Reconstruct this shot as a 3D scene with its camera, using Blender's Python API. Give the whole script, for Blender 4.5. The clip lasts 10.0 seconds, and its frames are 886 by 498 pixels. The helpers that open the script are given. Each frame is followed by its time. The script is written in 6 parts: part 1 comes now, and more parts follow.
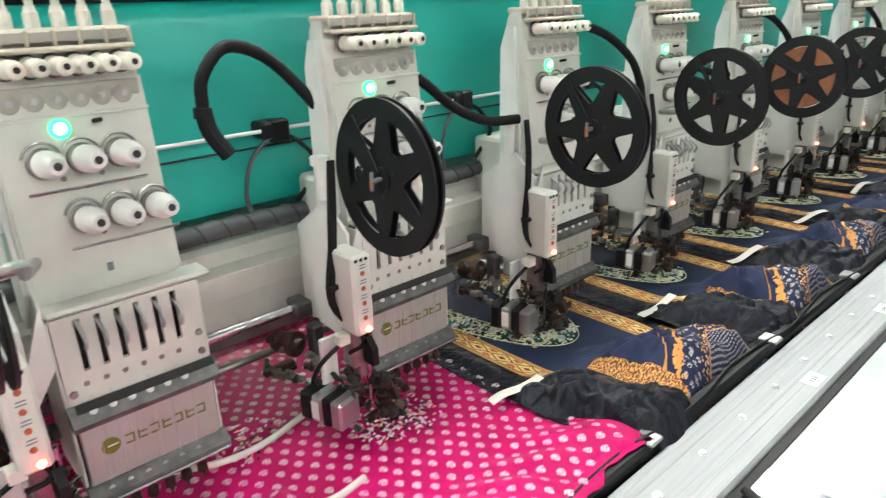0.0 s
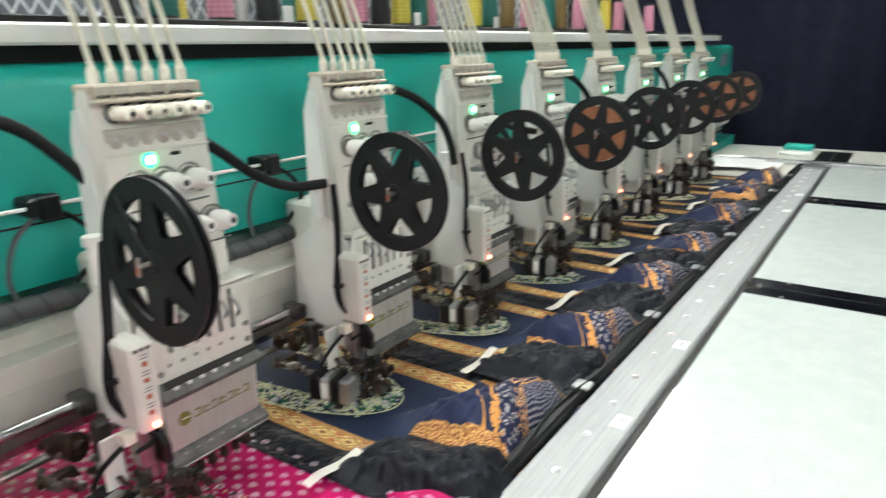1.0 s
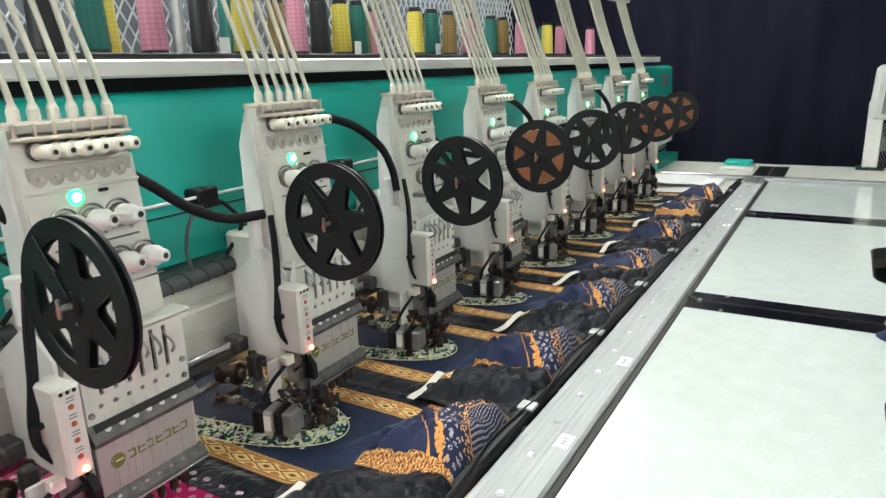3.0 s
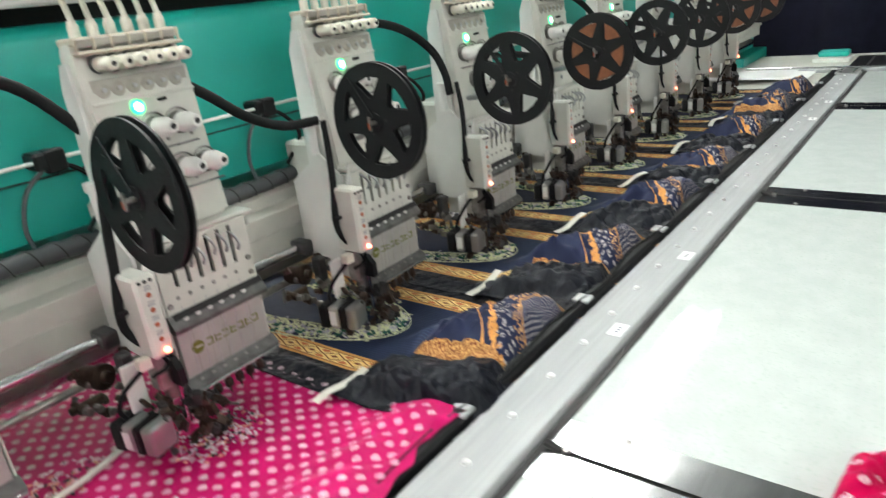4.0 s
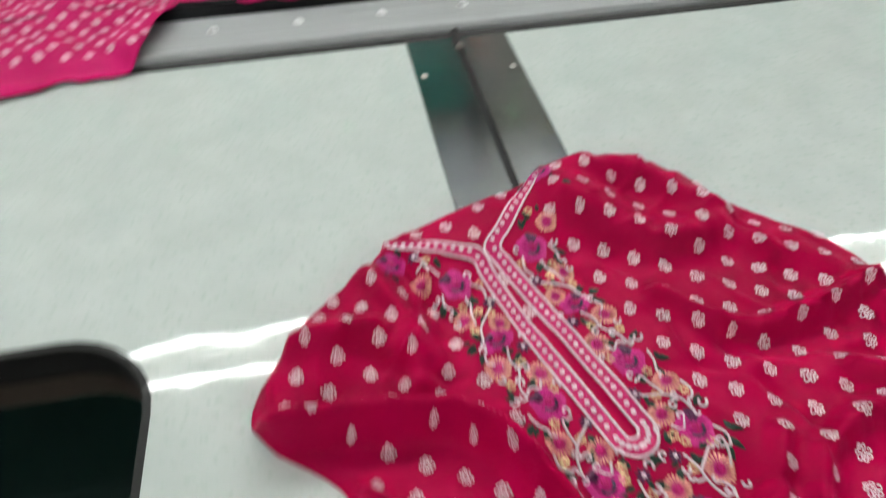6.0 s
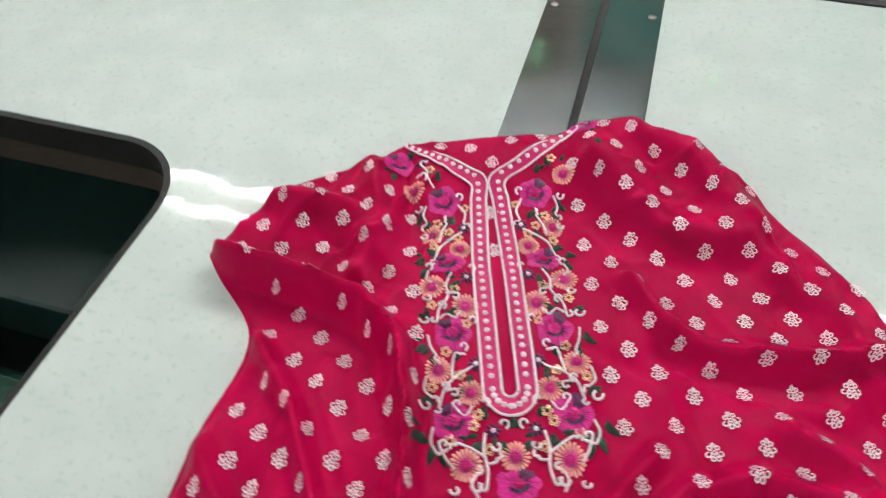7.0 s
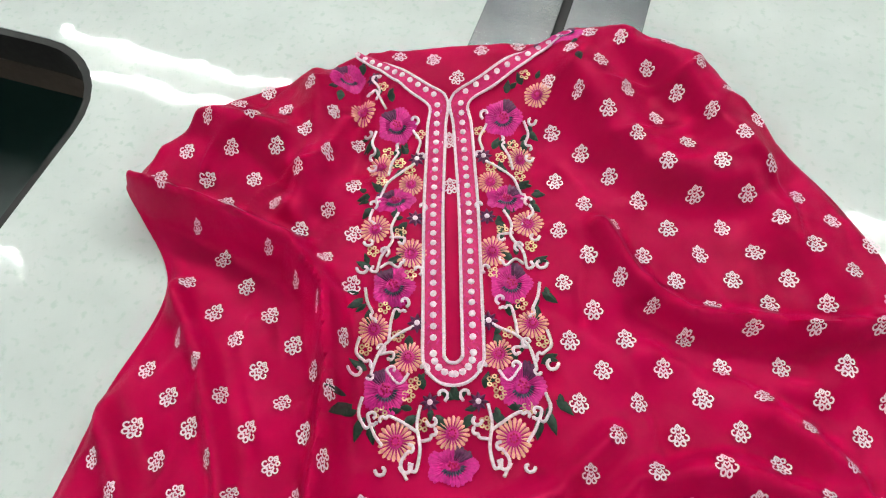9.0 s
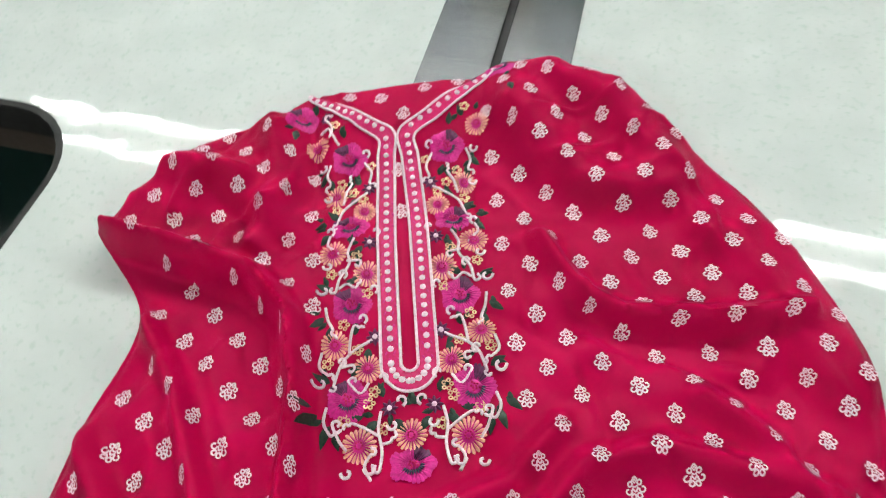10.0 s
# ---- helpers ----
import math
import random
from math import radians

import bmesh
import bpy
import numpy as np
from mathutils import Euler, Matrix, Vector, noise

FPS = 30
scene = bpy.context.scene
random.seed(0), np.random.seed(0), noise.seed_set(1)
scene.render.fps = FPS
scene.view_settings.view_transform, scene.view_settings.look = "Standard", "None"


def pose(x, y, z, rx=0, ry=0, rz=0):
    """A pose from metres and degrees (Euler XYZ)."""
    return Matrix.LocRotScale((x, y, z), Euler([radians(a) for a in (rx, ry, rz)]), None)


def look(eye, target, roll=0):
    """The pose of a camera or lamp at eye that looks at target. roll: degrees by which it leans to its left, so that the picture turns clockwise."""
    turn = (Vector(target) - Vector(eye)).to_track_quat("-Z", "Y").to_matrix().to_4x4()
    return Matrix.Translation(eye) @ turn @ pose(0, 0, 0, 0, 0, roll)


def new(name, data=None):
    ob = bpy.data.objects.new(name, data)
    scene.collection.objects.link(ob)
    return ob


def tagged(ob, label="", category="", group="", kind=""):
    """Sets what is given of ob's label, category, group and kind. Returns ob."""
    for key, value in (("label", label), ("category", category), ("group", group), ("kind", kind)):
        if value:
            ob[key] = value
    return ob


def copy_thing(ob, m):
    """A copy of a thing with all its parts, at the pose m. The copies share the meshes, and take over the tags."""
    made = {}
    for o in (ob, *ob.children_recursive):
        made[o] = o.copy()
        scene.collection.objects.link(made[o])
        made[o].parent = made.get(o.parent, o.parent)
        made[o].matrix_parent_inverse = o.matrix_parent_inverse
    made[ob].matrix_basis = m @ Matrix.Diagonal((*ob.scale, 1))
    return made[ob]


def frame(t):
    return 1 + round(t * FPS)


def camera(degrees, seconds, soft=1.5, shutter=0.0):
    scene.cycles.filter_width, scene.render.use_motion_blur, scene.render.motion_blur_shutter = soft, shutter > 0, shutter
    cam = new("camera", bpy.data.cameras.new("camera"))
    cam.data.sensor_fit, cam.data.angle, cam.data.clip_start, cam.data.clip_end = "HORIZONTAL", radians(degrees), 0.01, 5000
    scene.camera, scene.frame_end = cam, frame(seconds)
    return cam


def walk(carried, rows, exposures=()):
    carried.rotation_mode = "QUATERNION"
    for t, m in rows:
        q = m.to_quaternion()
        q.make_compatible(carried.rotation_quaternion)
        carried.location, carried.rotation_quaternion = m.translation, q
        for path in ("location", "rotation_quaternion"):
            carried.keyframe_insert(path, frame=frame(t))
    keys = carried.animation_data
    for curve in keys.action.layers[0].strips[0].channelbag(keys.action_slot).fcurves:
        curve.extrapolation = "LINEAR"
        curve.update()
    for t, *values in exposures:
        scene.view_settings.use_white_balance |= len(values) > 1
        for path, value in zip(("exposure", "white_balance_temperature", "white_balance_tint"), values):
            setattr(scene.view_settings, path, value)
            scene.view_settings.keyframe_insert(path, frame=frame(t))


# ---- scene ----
cam = camera(67.2, 10.0, soft=1.1, shutter=0.5)
PATH = [
    (0, (-0.176, -0.325, 1.399), (1.083, 1.065, 0.705), -1.9),
    (0.5, (-0.146, -0.336, 1.406), (1.224, 0.971, 0.764), -2.6),
    (1, (-0.1, -0.357, 1.419), (1.475, 0.735, 0.846), -1.2),
    (1.5, (-0.079, -0.376, 1.422), (1.59, 0.589, 0.891), -0.8),
    (2, (-0.08, -0.387, 1.436), (1.598, 0.586, 0.949), -1.3),
    (2.2, (-0.082, -0.39, 1.436), (1.597, 0.586, 0.957), -1.5),
    (3.3, (-0.091, -0.389, 1.42), (1.521, 0.654, 0.858), -3.1),
    (3.5, (-0.103, -0.386, 1.407), (1.419, 0.757, 0.794), -4.9),
    (4, (-0.088, -0.455, 1.389), (1.361, 0.724, 0.675), -6.8),
    (4.5, (-0.014, -0.637, 1.36), (1.325, 0.619, 0.567), -3.1),
    (5, (0.113, -0.781, 1.35), (1.353, 0.478, 0.413), -2.8),
    (5.5, (0.305, -0.846, 1.293), (1.15, 0.556, 0.143), 1.6),
    (5.7, (0.334, -0.865, 1.294), (0.931, 0.543, 0.005), 1.2),
    (6, (0.396, -0.899, 1.253), (0.623, 0.478, -0.179), -1.7),
    (6.2, (0.429, -0.934, 1.252), (0.48, 0.398, -0.238), -1.5),
    (7.3, (0.631, -0.882, 1.234), (0.182, 0.212, -0.379), -3.9),
    (7.5, (0.636, -0.86, 1.217), (0.202, 0.099, -0.483), -6.0),
    (8, (0.625, -0.829, 1.203), (0.222, 0.066, -0.539), -5.6),
    (8.5, (0.619, -0.821, 1.204), (0.234, 0.096, -0.531), -4.7),
    (9, (0.622, -0.823, 1.208), (0.243, 0.095, -0.528), -4.6),
    (9.5, (0.644, -0.827, 1.208), (0.251, 0.117, -0.511), -5.2),
    (10, (0.655, -0.85, 1.229), (0.295, 0.191, -0.44), -5.6),
]

EXPOSURES = [(0.0, 0.80), (2.0, 0.70), (4.0, 0.62), (4.5, 0.40), (5.0, 0.16), (5.5, 0.0), (6.0, -0.14), (7.4, 0.15), (10.0, 0.17)]
walk(cam, [(t, look(eye, target, roll)) for t, eye, target, roll in PATH], EXPOSURES)

# ---- light: a closed workshop lit by ceiling tubes ----
world = bpy.data.worlds.new("world")
scene.world = world
world.use_nodes = True
world.node_tree.nodes["Background"].inputs[0].default_value = (0.85, 0.92, 1.0, 1)
world.node_tree.nodes["Background"].inputs[1].default_value = 0.01
TUBE_POWER = 60.0
CEIL = 2.60
PITCH = 0.40
TABLE = 0.80
DROP = -0.010  # how far the machine's upper works sit under their drawn heights

# ---- materials ----


def nodes_of(name):
    m = bpy.data.materials.new(name)
    m.use_nodes = True
    nt = m.node_tree
    return m, nt, nt.nodes["Principled BSDF"]


def link(nt, a, b):
    nt.links.new(a, b)


def mixed(nt, fac, c1, c2):
    n = nt.nodes.new("ShaderNodeMix")
    n.data_type = "RGBA"
    for k, v in ((0, fac), (6, c1), (7, c2)):
        if hasattr(v, "links"):
            link(nt, v, n.inputs[k])
        elif k == 0:
            n.inputs[0].default_value = v
        else:
            n.inputs[k].default_value = (*v, 1)
    return n.outputs[2]


def noise_of(nt, scale, detail=3.0, coord="Object", stretch=None):
    tc = nt.nodes.new("ShaderNodeTexCoord")
    out = tc.outputs[coord]
    if stretch:
        mp = nt.nodes.new("ShaderNodeMapping")
        mp.inputs["Scale"].default_value = stretch
        link(nt, out, mp.inputs[0])
        out = mp.outputs[0]
    n = nt.nodes.new("ShaderNodeTexNoise")
    n.inputs["Scale"].default_value = scale
    n.inputs["Detail"].default_value = detail
    link(nt, out, n.inputs["Vector"])
    return n.outputs[0]


def ramp(nt, fac, a, b, ca=(0, 0, 0), cb=(1, 1, 1)):
    n = nt.nodes.new("ShaderNodeValToRGB")
    n.color_ramp.elements[0].position, n.color_ramp.elements[1].position = a, b
    n.color_ramp.elements[0].color, n.color_ramp.elements[1].color = (*ca, 1), (*cb, 1)
    link(nt, fac, n.inputs[0])
    return n.outputs[0]


def calc(nt, op, a, b=None, c=None):
    n = nt.nodes.new("ShaderNodeMath")
    n.operation = op
    for k, v in enumerate((a, b, c)):
        if v is None:
            continue
        if hasattr(v, "links"):
            link(nt, v, n.inputs[k])
        else:
            n.inputs[k].default_value = v
    return n.outputs[0]


def bumped(nt, b, height, strength=0.2, distance=0.002):
    n = nt.nodes.new("ShaderNodeBump")
    n.inputs["Strength"].default_value = strength
    n.inputs["Distance"].default_value = distance
    link(nt, height, n.inputs["Height"])
    link(nt, n.outputs[0], b.inputs["Normal"])


def plain(name, colour, rough=0.5, metal=0.0, vary=0.12, scale=25.0, bump=0.05, emit=None, power=0.0, grime=0.0, gloss=0.5):
    """A material with a two-scale variation of its colour and gloss."""
    m, nt, b = nodes_of(name)
    fine, broad = noise_of(nt, scale * 6, 4), noise_of(nt, scale, 3)
    dark = tuple(c * (1 - vary) for c in colour)
    col = mixed(nt, ramp(nt, broad, 0.35, 0.7), dark, colour)
    if grime:
        col = mixed(nt, ramp(nt, noise_of(nt, scale * 0.5, 6), 0.55, 0.75, (0, 0, 0), (grime,) * 3), col, tuple(c * 0.45 for c in colour))
    link(nt, col, b.inputs["Base Color"])
    r = nt.nodes.new("ShaderNodeMapRange")
    r.inputs["To Min"].default_value, r.inputs["To Max"].default_value = max(rough - 0.08, 0.02), min(rough + 0.1, 1)
    link(nt, fine, r.inputs[0])
    link(nt, r.outputs[0], b.inputs["Roughness"])
    b.inputs["Metallic"].default_value = metal
    b.inputs["Specular IOR Level"].default_value = gloss
    if bump:
        bumped(nt, b, fine, bump, 0.001)
    if emit:
        b.inputs["Emission Color"].default_value = (*emit, 1)
        b.inputs["Emission Strength"].default_value = power
    return m


WHITE = plain("white_enamel", (0.64, 0.625, 0.565), 0.38, vary=0.09, grime=0.3)
IVORY = plain("ivory_plastic", (0.74, 0.70, 0.60), 0.4, vary=0.10)
TAN = plain("tan_plastic", (0.50, 0.43, 0.34), 0.45, vary=0.15, grime=0.3)
PLASTIC = plain("white_plastic", (0.71, 0.695, 0.66), 0.42, vary=0.06)
GREYPL = plain("grey_clear_plastic", (0.42, 0.39, 0.34), 0.3, vary=0.2)
TEAL = plain("teal_paint", (0.012, 0.40, 0.33), 0.33, vary=0.10, scale=4, bump=0.02)
BLACK = plain("black_plastic", (0.0055, 0.0055, 0.0065), 0.46, vary=0.3, bump=0.06, gloss=0.3)
RUBBER = plain("black_sleeve", (0.005, 0.005, 0.0056), 0.6, vary=0.3, scale=60, bump=0.3, gloss=0.25)
# near-black: shade painted into slots, bores and recesses; also some black parts
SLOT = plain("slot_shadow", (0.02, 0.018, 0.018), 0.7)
HOSE = plain("grey_conduit", (0.085, 0.09, 0.095), 0.55, vary=0.2)
CHROME = plain("chrome", (0.62, 0.62, 0.63), 0.16, 1.0, vary=0.1, bump=0.01)
STEEL = plain("worn_steel", (0.36, 0.34, 0.32), 0.34, 1.0, vary=0.35, scale=60)
BRONZE = plain("dark_mechanism", (0.085, 0.055, 0.042), 0.42, 0.7, vary=0.5, scale=90)
PALESTEEL = plain("zinc_plate", (0.5, 0.5, 0.5), 0.38, 0.9, vary=0.15)
BROWN = plain("brown_sequin_tape", (0.22, 0.075, 0.03), 0.45, vary=0.3, scale=120)
MIDSTEEL = plain("worn_rail_steel", (0.20, 0.195, 0.19), 0.48, 0.7, vary=0.35, scale=60)
DARKSTEEL = plain("dark_steel", (0.13, 0.13, 0.13), 0.4, 0.8, vary=0.3, scale=60)
OLIVE = plain("olive_print", (0.16, 0.17, 0.012), 0.5)
INK = plain("grey_print", (0.2, 0.21, 0.25), 0.6)
ORANGE = plain("orange_button", (0.42, 0.075, 0.02), 0.4)
GREENLED = plain("green_lamp", (0.02, 0.5, 0.12), 0.3, emit=(0.03, 1.0, 0.24), power=2.2, bump=0)
GREENCORE = plain("green_lamp_core", (0.5, 0.9, 0.6), 0.3, emit=(0.45, 1.0, 0.60), power=9.0, bump=0)
REDLED = plain("red_lamp", (0.9, 0.1, 0.05), 0.3, emit=(1.0, 0.12, 0.06), power=14.0, bump=0)
TUBELIGHT = plain("tube_light", (0.9, 0.9, 0.9), 0.4, emit=(0.945, 1.0, 0.97), power=TUBE_POWER, bump=0)
ZINC = plain("bright_zinc", (0.80, 0.80, 0.79), 0.3, 0.5, vary=0.1, bump=0.01)
PANEL = plain("grey_beige_panel", (0.46, 0.44, 0.41), 0.36, 0.2, vary=0.14, grime=0.3)
PAPER = plain("paper", (0.8, 0.8, 0.79), 0.7, vary=0.05)
TAPE = plain("white_tape", (0.72, 0.69, 0.62), 0.55, vary=0.08)
DARKWOOD = plain("dark_edge", (0.012, 0.011, 0.0105), 0.6, vary=0.3, gloss=0.3)
BOARD = plain("brown_edge", (0.038, 0.025, 0.018), 0.6, vary=0.2)
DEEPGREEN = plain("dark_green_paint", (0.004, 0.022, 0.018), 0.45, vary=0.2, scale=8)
GREENPART = plain("green_part", (0.01, 0.16, 0.09), 0.4, vary=0.2)
WALLPAINT = plain("wall_paint", (0.30, 0.30, 0.295), 0.8, vary=0.08, scale=2)
CEILPAINT = plain("ceiling_paint", (0.42, 0.42, 0.415), 0.85, vary=0.06, scale=2)
FLOORMAT = plain("floor_tile", (0.20, 0.195, 0.18), 0.4, vary=0.15, scale=3)
GLASSY = plain("screen_plastic", (0.30, 0.31, 0.30), 0.2, vary=0.3, scale=10)
GUARD = plain("galvanised_wire", (0.62, 0.64, 0.66), 0.4, 0.5, vary=0.15)
TUBEMAT, _nt, _b = nodes_of("clear_thread_tube")
_b.inputs["Base Color"].default_value = (0.62, 0.59, 0.47, 1)
_b.inputs["Roughness"].default_value = 0.3
_b.inputs["Transmission Weight"].default_value = 0.25
link(_nt, mixed(_nt, noise_of(_nt, 40), (0.5, 0.47, 0.36), (0.72, 0.69, 0.58)), _b.inputs["Base Color"])


def brushed(name, colour, rough, axis, metal=1.0):
    m, nt, b = nodes_of(name)
    st = [300.0, 300.0, 300.0]
    st[axis] = 6.0
    grain = noise_of(nt, 1.0, 4, "Object", st)
    broad = noise_of(nt, 5.0, 3)
    link(nt, mixed(nt, ramp(nt, grain, 0.3, 0.7), tuple(c * 0.82 for c in colour), colour), b.inputs["Base Color"])
    link(nt, ramp(nt, broad, 0.3, 0.75, (rough - 0.06,) * 3, (rough + 0.10,) * 3), b.inputs["Roughness"])
    b.inputs["Metallic"].default_value = metal
    bumped(nt, b, grain, 0.08, 0.0006)
    return m


ALU = brushed("brushed_aluminium", (0.41, 0.415, 0.42), 0.6, 0, 0.25)
INOX = brushed("stainless_strip", (0.44, 0.44, 0.44), 0.17, 0)


def laminate():
    """Pale speckled glossy laminate of the table."""
    m, nt, b = nodes_of("pale_laminate")
    speck = ramp(nt, noise_of(nt, 160, 3), 0.56, 0.68)
    cloud = ramp(nt, noise_of(nt, 22, 4), 0.35, 0.7)
    c = mixed(nt, cloud, (0.52, 0.558, 0.536), (0.573, 0.605, 0.583))
    link(nt, mixed(nt, speck, c, (0.47, 0.535, 0.495)), b.inputs["Base Color"])
    b.inputs["Roughness"].default_value = 0.032
    b.inputs["Specular IOR Level"].default_value = 0.4
    swell = calc(nt, "MULTIPLY", noise_of(nt, 16, 2), 2.2)
    bumped(nt, b, calc(nt, "ADD", calc(nt, "MULTIPLY", noise_of(nt, 420, 2), 0.03), swell), 0.30, 0.0006)
    return m


LAMINATE = laminate()


def weave(nt, b, scale=900.0, strength=0.25, crush=1.5):
    tc = nt.nodes.new("ShaderNodeTexCoord")
    w = nt.nodes.new("ShaderNodeTexWave")
    w.inputs["Scale"].default_value = scale
    w.inputs["Distortion"].default_value = 1.0
    link(nt, tc.outputs["Object"], w.inputs[0])
    mixv = calc(nt, "ADD", w.outputs[1], calc(nt, "MULTIPLY", noise_of(nt, 60, 4), crush))
    mixv = calc(nt, "ADD", mixv, calc(nt, "MULTIPLY", noise_of(nt, 24, 3, "Object", (1.0, 0.45, 1.0)), crush * 2))
    bumped(nt, b, mixv, strength, 0.0007)


def cloth(name, colour, dark, sheen=0.0, rough=0.5, crush=1.5, gloss=0.14):
    m, nt, b = nodes_of(name)
    link(nt, mixed(nt, ramp(nt, noise_of(nt, 14, 4), 0.3, 0.72), dark, colour), b.inputs["Base Color"])
    b.inputs["Roughness"].default_value = rough
    b.inputs["Sheen Weight"].default_value = sheen
    b.inputs["Specular IOR Level"].default_value = gloss
    b.inputs["Sheen Roughness"].default_value = 0.4
    weave(nt, b, 900.0, 0.25, crush)
    return m


PINK = cloth("magenta_silk", (0.44, 0.0006, 0.056), (0.33, 0.0002, 0.037), 0.0, 0.45, 4.5, 0.06)
HOTPINK = cloth("hot_pink_silk", (0.56, 0.0025, 0.130), (0.46, 0.0015, 0.098))
CURTAIN = cloth("navy_curtain_cloth", (0.0092, 0.0094, 0.0220), (0.0056, 0.0060, 0.0145), 0.3, 0.85)
GREYCLOTH = cloth("grey_backing_cloth", (0.15, 0.165, 0.18), (0.11, 0.12, 0.135), 0.1, 0.8)
PRINTPINK = plain("pale_pink_print", (0.88, 0.66, 0.72), 0.7, vary=0.15, scale=200)


def thread(name, colour, dark):
    """Satin-stitched thread: fine ribbing across the stitches."""
    m, nt, b = nodes_of(name)
    n = noise_of(nt, 500, 2)
    link(nt, mixed(nt, ramp(nt, n, 0.3, 0.7), dark, colour), b.inputs["Base Color"])
    b.inputs["Roughness"].default_value = 0.45
    b.inputs["Specular IOR Level"].default_value = 0.3
    bumped(nt, b, n, 0.5, 0.0006)
    return m


T_WHITE = thread("white_thread", (0.84, 0.71, 0.76), (0.64, 0.48, 0.55))
T_PEACH = thread("peach_thread", (0.86, 0.46, 0.34), (0.70, 0.27, 0.21))
T_MAGENTA = thread("magenta_thread", (0.60, 0.012, 0.23), (0.42, 0.008, 0.15))
T_ROSE = thread("rose_thread", (0.56, 0.006, 0.13), (0.42, 0.003, 0.075))
T_PURPLE = thread("purple_thread", (0.13, 0.022, 0.085), (0.06, 0.010, 0.045))
T_GREEN = thread("dark_green_thread", (0.010, 0.036, 0.018), (0.004, 0.014, 0.008))
T_GREY = thread("slate_thread", (0.10, 0.10, 0.15), (0.04, 0.04, 0.07))
T_CREAM = thread("pale_yellow_thread", (0.84, 0.85, 0.58), (0.66, 0.70, 0.40))
T_JADE = thread("jade_thread", (0.01, 0.14, 0.09), (0.006, 0.07, 0.05))
T_LILAC = thread("lilac_thread", (0.62, 0.60, 0.66), (0.4, 0.36, 0.45))
GOLD = plain("gold_sequin", (0.72, 0.47, 0.28), 0.32, 0.8, vary=0.2, scale=300)


def navy_print():
    """Navy cloth with pinstripes, two gold printed bands, dark margins, and a dotted gold print where it is bunched at the front."""
    m, nt, b = nodes_of("navy_gold_print")
    tc = nt.nodes.new("ShaderNodeTexCoord")
    uv = nt.nodes.new("ShaderNodeSeparateXYZ")
    link(nt, tc.outputs["UV"], uv.inputs[0])
    x, y = uv.outputs[0], uv.outputs[1]
    stripe = calc(nt, "GREATER_THAN", calc(nt, "SINE", calc(nt, "MULTIPLY", x, 1050.0)), 0.55)
    navy = mixed(nt, stripe, (0.013, 0.020, 0.052), (0.026, 0.042, 0.090))
    black = mixed(nt, noise_of(nt, 30), (0.003, 0.0036, 0.007), (0.007, 0.008, 0.014))

    def band(centre, half):
        return calc(nt, "LESS_THAN", calc(nt, "ABSOLUTE", calc(nt, "SUBTRACT", x, centre)), half)

    # the bands: pale gold with brown-outlined long hexagons, red blocks between them and orange borders
    goldc = mixed(nt, ramp(nt, noise_of(nt, 320, 3), 0.40, 0.62), (0.74, 0.46, 0.13), (0.90, 0.72, 0.36))
    cyc = calc(nt, "ABSOLUTE", calc(nt, "SUBTRACT", calc(nt, "FRACT", calc(nt, "MULTIPLY", y, 17.0)), 0.5))
    for centre in (-0.203, 0.057):
        off = calc(nt, "ABSOLUTE", calc(nt, "SUBTRACT", x, centre))
        hexa = calc(nt, "ADD", calc(nt, "MULTIPLY", off, 52.0), calc(nt, "MULTIPLY", cyc, 1.35))
        ring = calc(nt, "LESS_THAN", calc(nt, "ABSOLUTE", calc(nt, "SUBTRACT", hexa, 0.62)), 0.07)
        eye = calc(nt, "LESS_THAN", hexa, 0.22)
        block = calc(nt, "MULTIPLY", calc(nt, "GREATER_THAN", hexa, 0.88), calc(nt, "MULTIPLY", calc(nt, "GREATER_THAN", cyc, 0.33), calc(nt, "LESS_THAN", off, 0.0125)))
        line = calc(nt, "LESS_THAN", calc(nt, "ABSOLUTE", calc(nt, "SUBTRACT", off, 0.0150)), 0.0010)
        rim = calc(nt, "MULTIPLY", calc(nt, "GREATER_THAN", off, 0.0160), calc(nt, "LESS_THAN", off, 0.03))
        near = calc(nt, "LESS_THAN", off, 0.03)
        goldc = mixed(nt, calc(nt, "MULTIPLY", rim, 0.75), goldc, (0.52, 0.19, 0.035))
        goldc = mixed(nt, calc(nt, "MULTIPLY", block, 0.85), goldc, (0.45, 0.07, 0.02))
        goldc = mixed(nt, calc(nt, "MULTIPLY", near, calc(nt, "MAXIMUM", calc(nt, "MAXIMUM", ring, eye), line)), goldc, (0.17, 0.045, 0.014))
    isband = calc(nt, "MAXIMUM", band(-0.203, 0.0225), band(0.057, 0.0225))
    inside = calc(nt, "MULTIPLY", calc(nt, "GREATER_THAN", x, -0.226), calc(nt, "LESS_THAN", x, 0.080))
    col = mixed(nt, inside, black, navy)
    col = mixed(nt, isband, col, goldc)
    # the bunched border: a dotted field inside rings of floral gold, sprigs, scrolls and a waved line
    v = nt.nodes.new("ShaderNodeTexVoronoi")
    v.inputs["Scale"].default_value = 230.0
    v.inputs["Randomness"].default_value = 0.0
    link(nt, tc.outputs["UV"], v.inputs["Vector"])
    dots = calc(nt, "LESS_THAN", v.outputs["Distance"], 0.27)
    sp = nt.nodes.new("ShaderNodeTexVoronoi")
    sp.inputs["Scale"].default_value = 78.0
    sp.inputs["Randomness"].default_value = 0.25
    link(nt, tc.outputs["UV"], sp.inputs["Vector"])
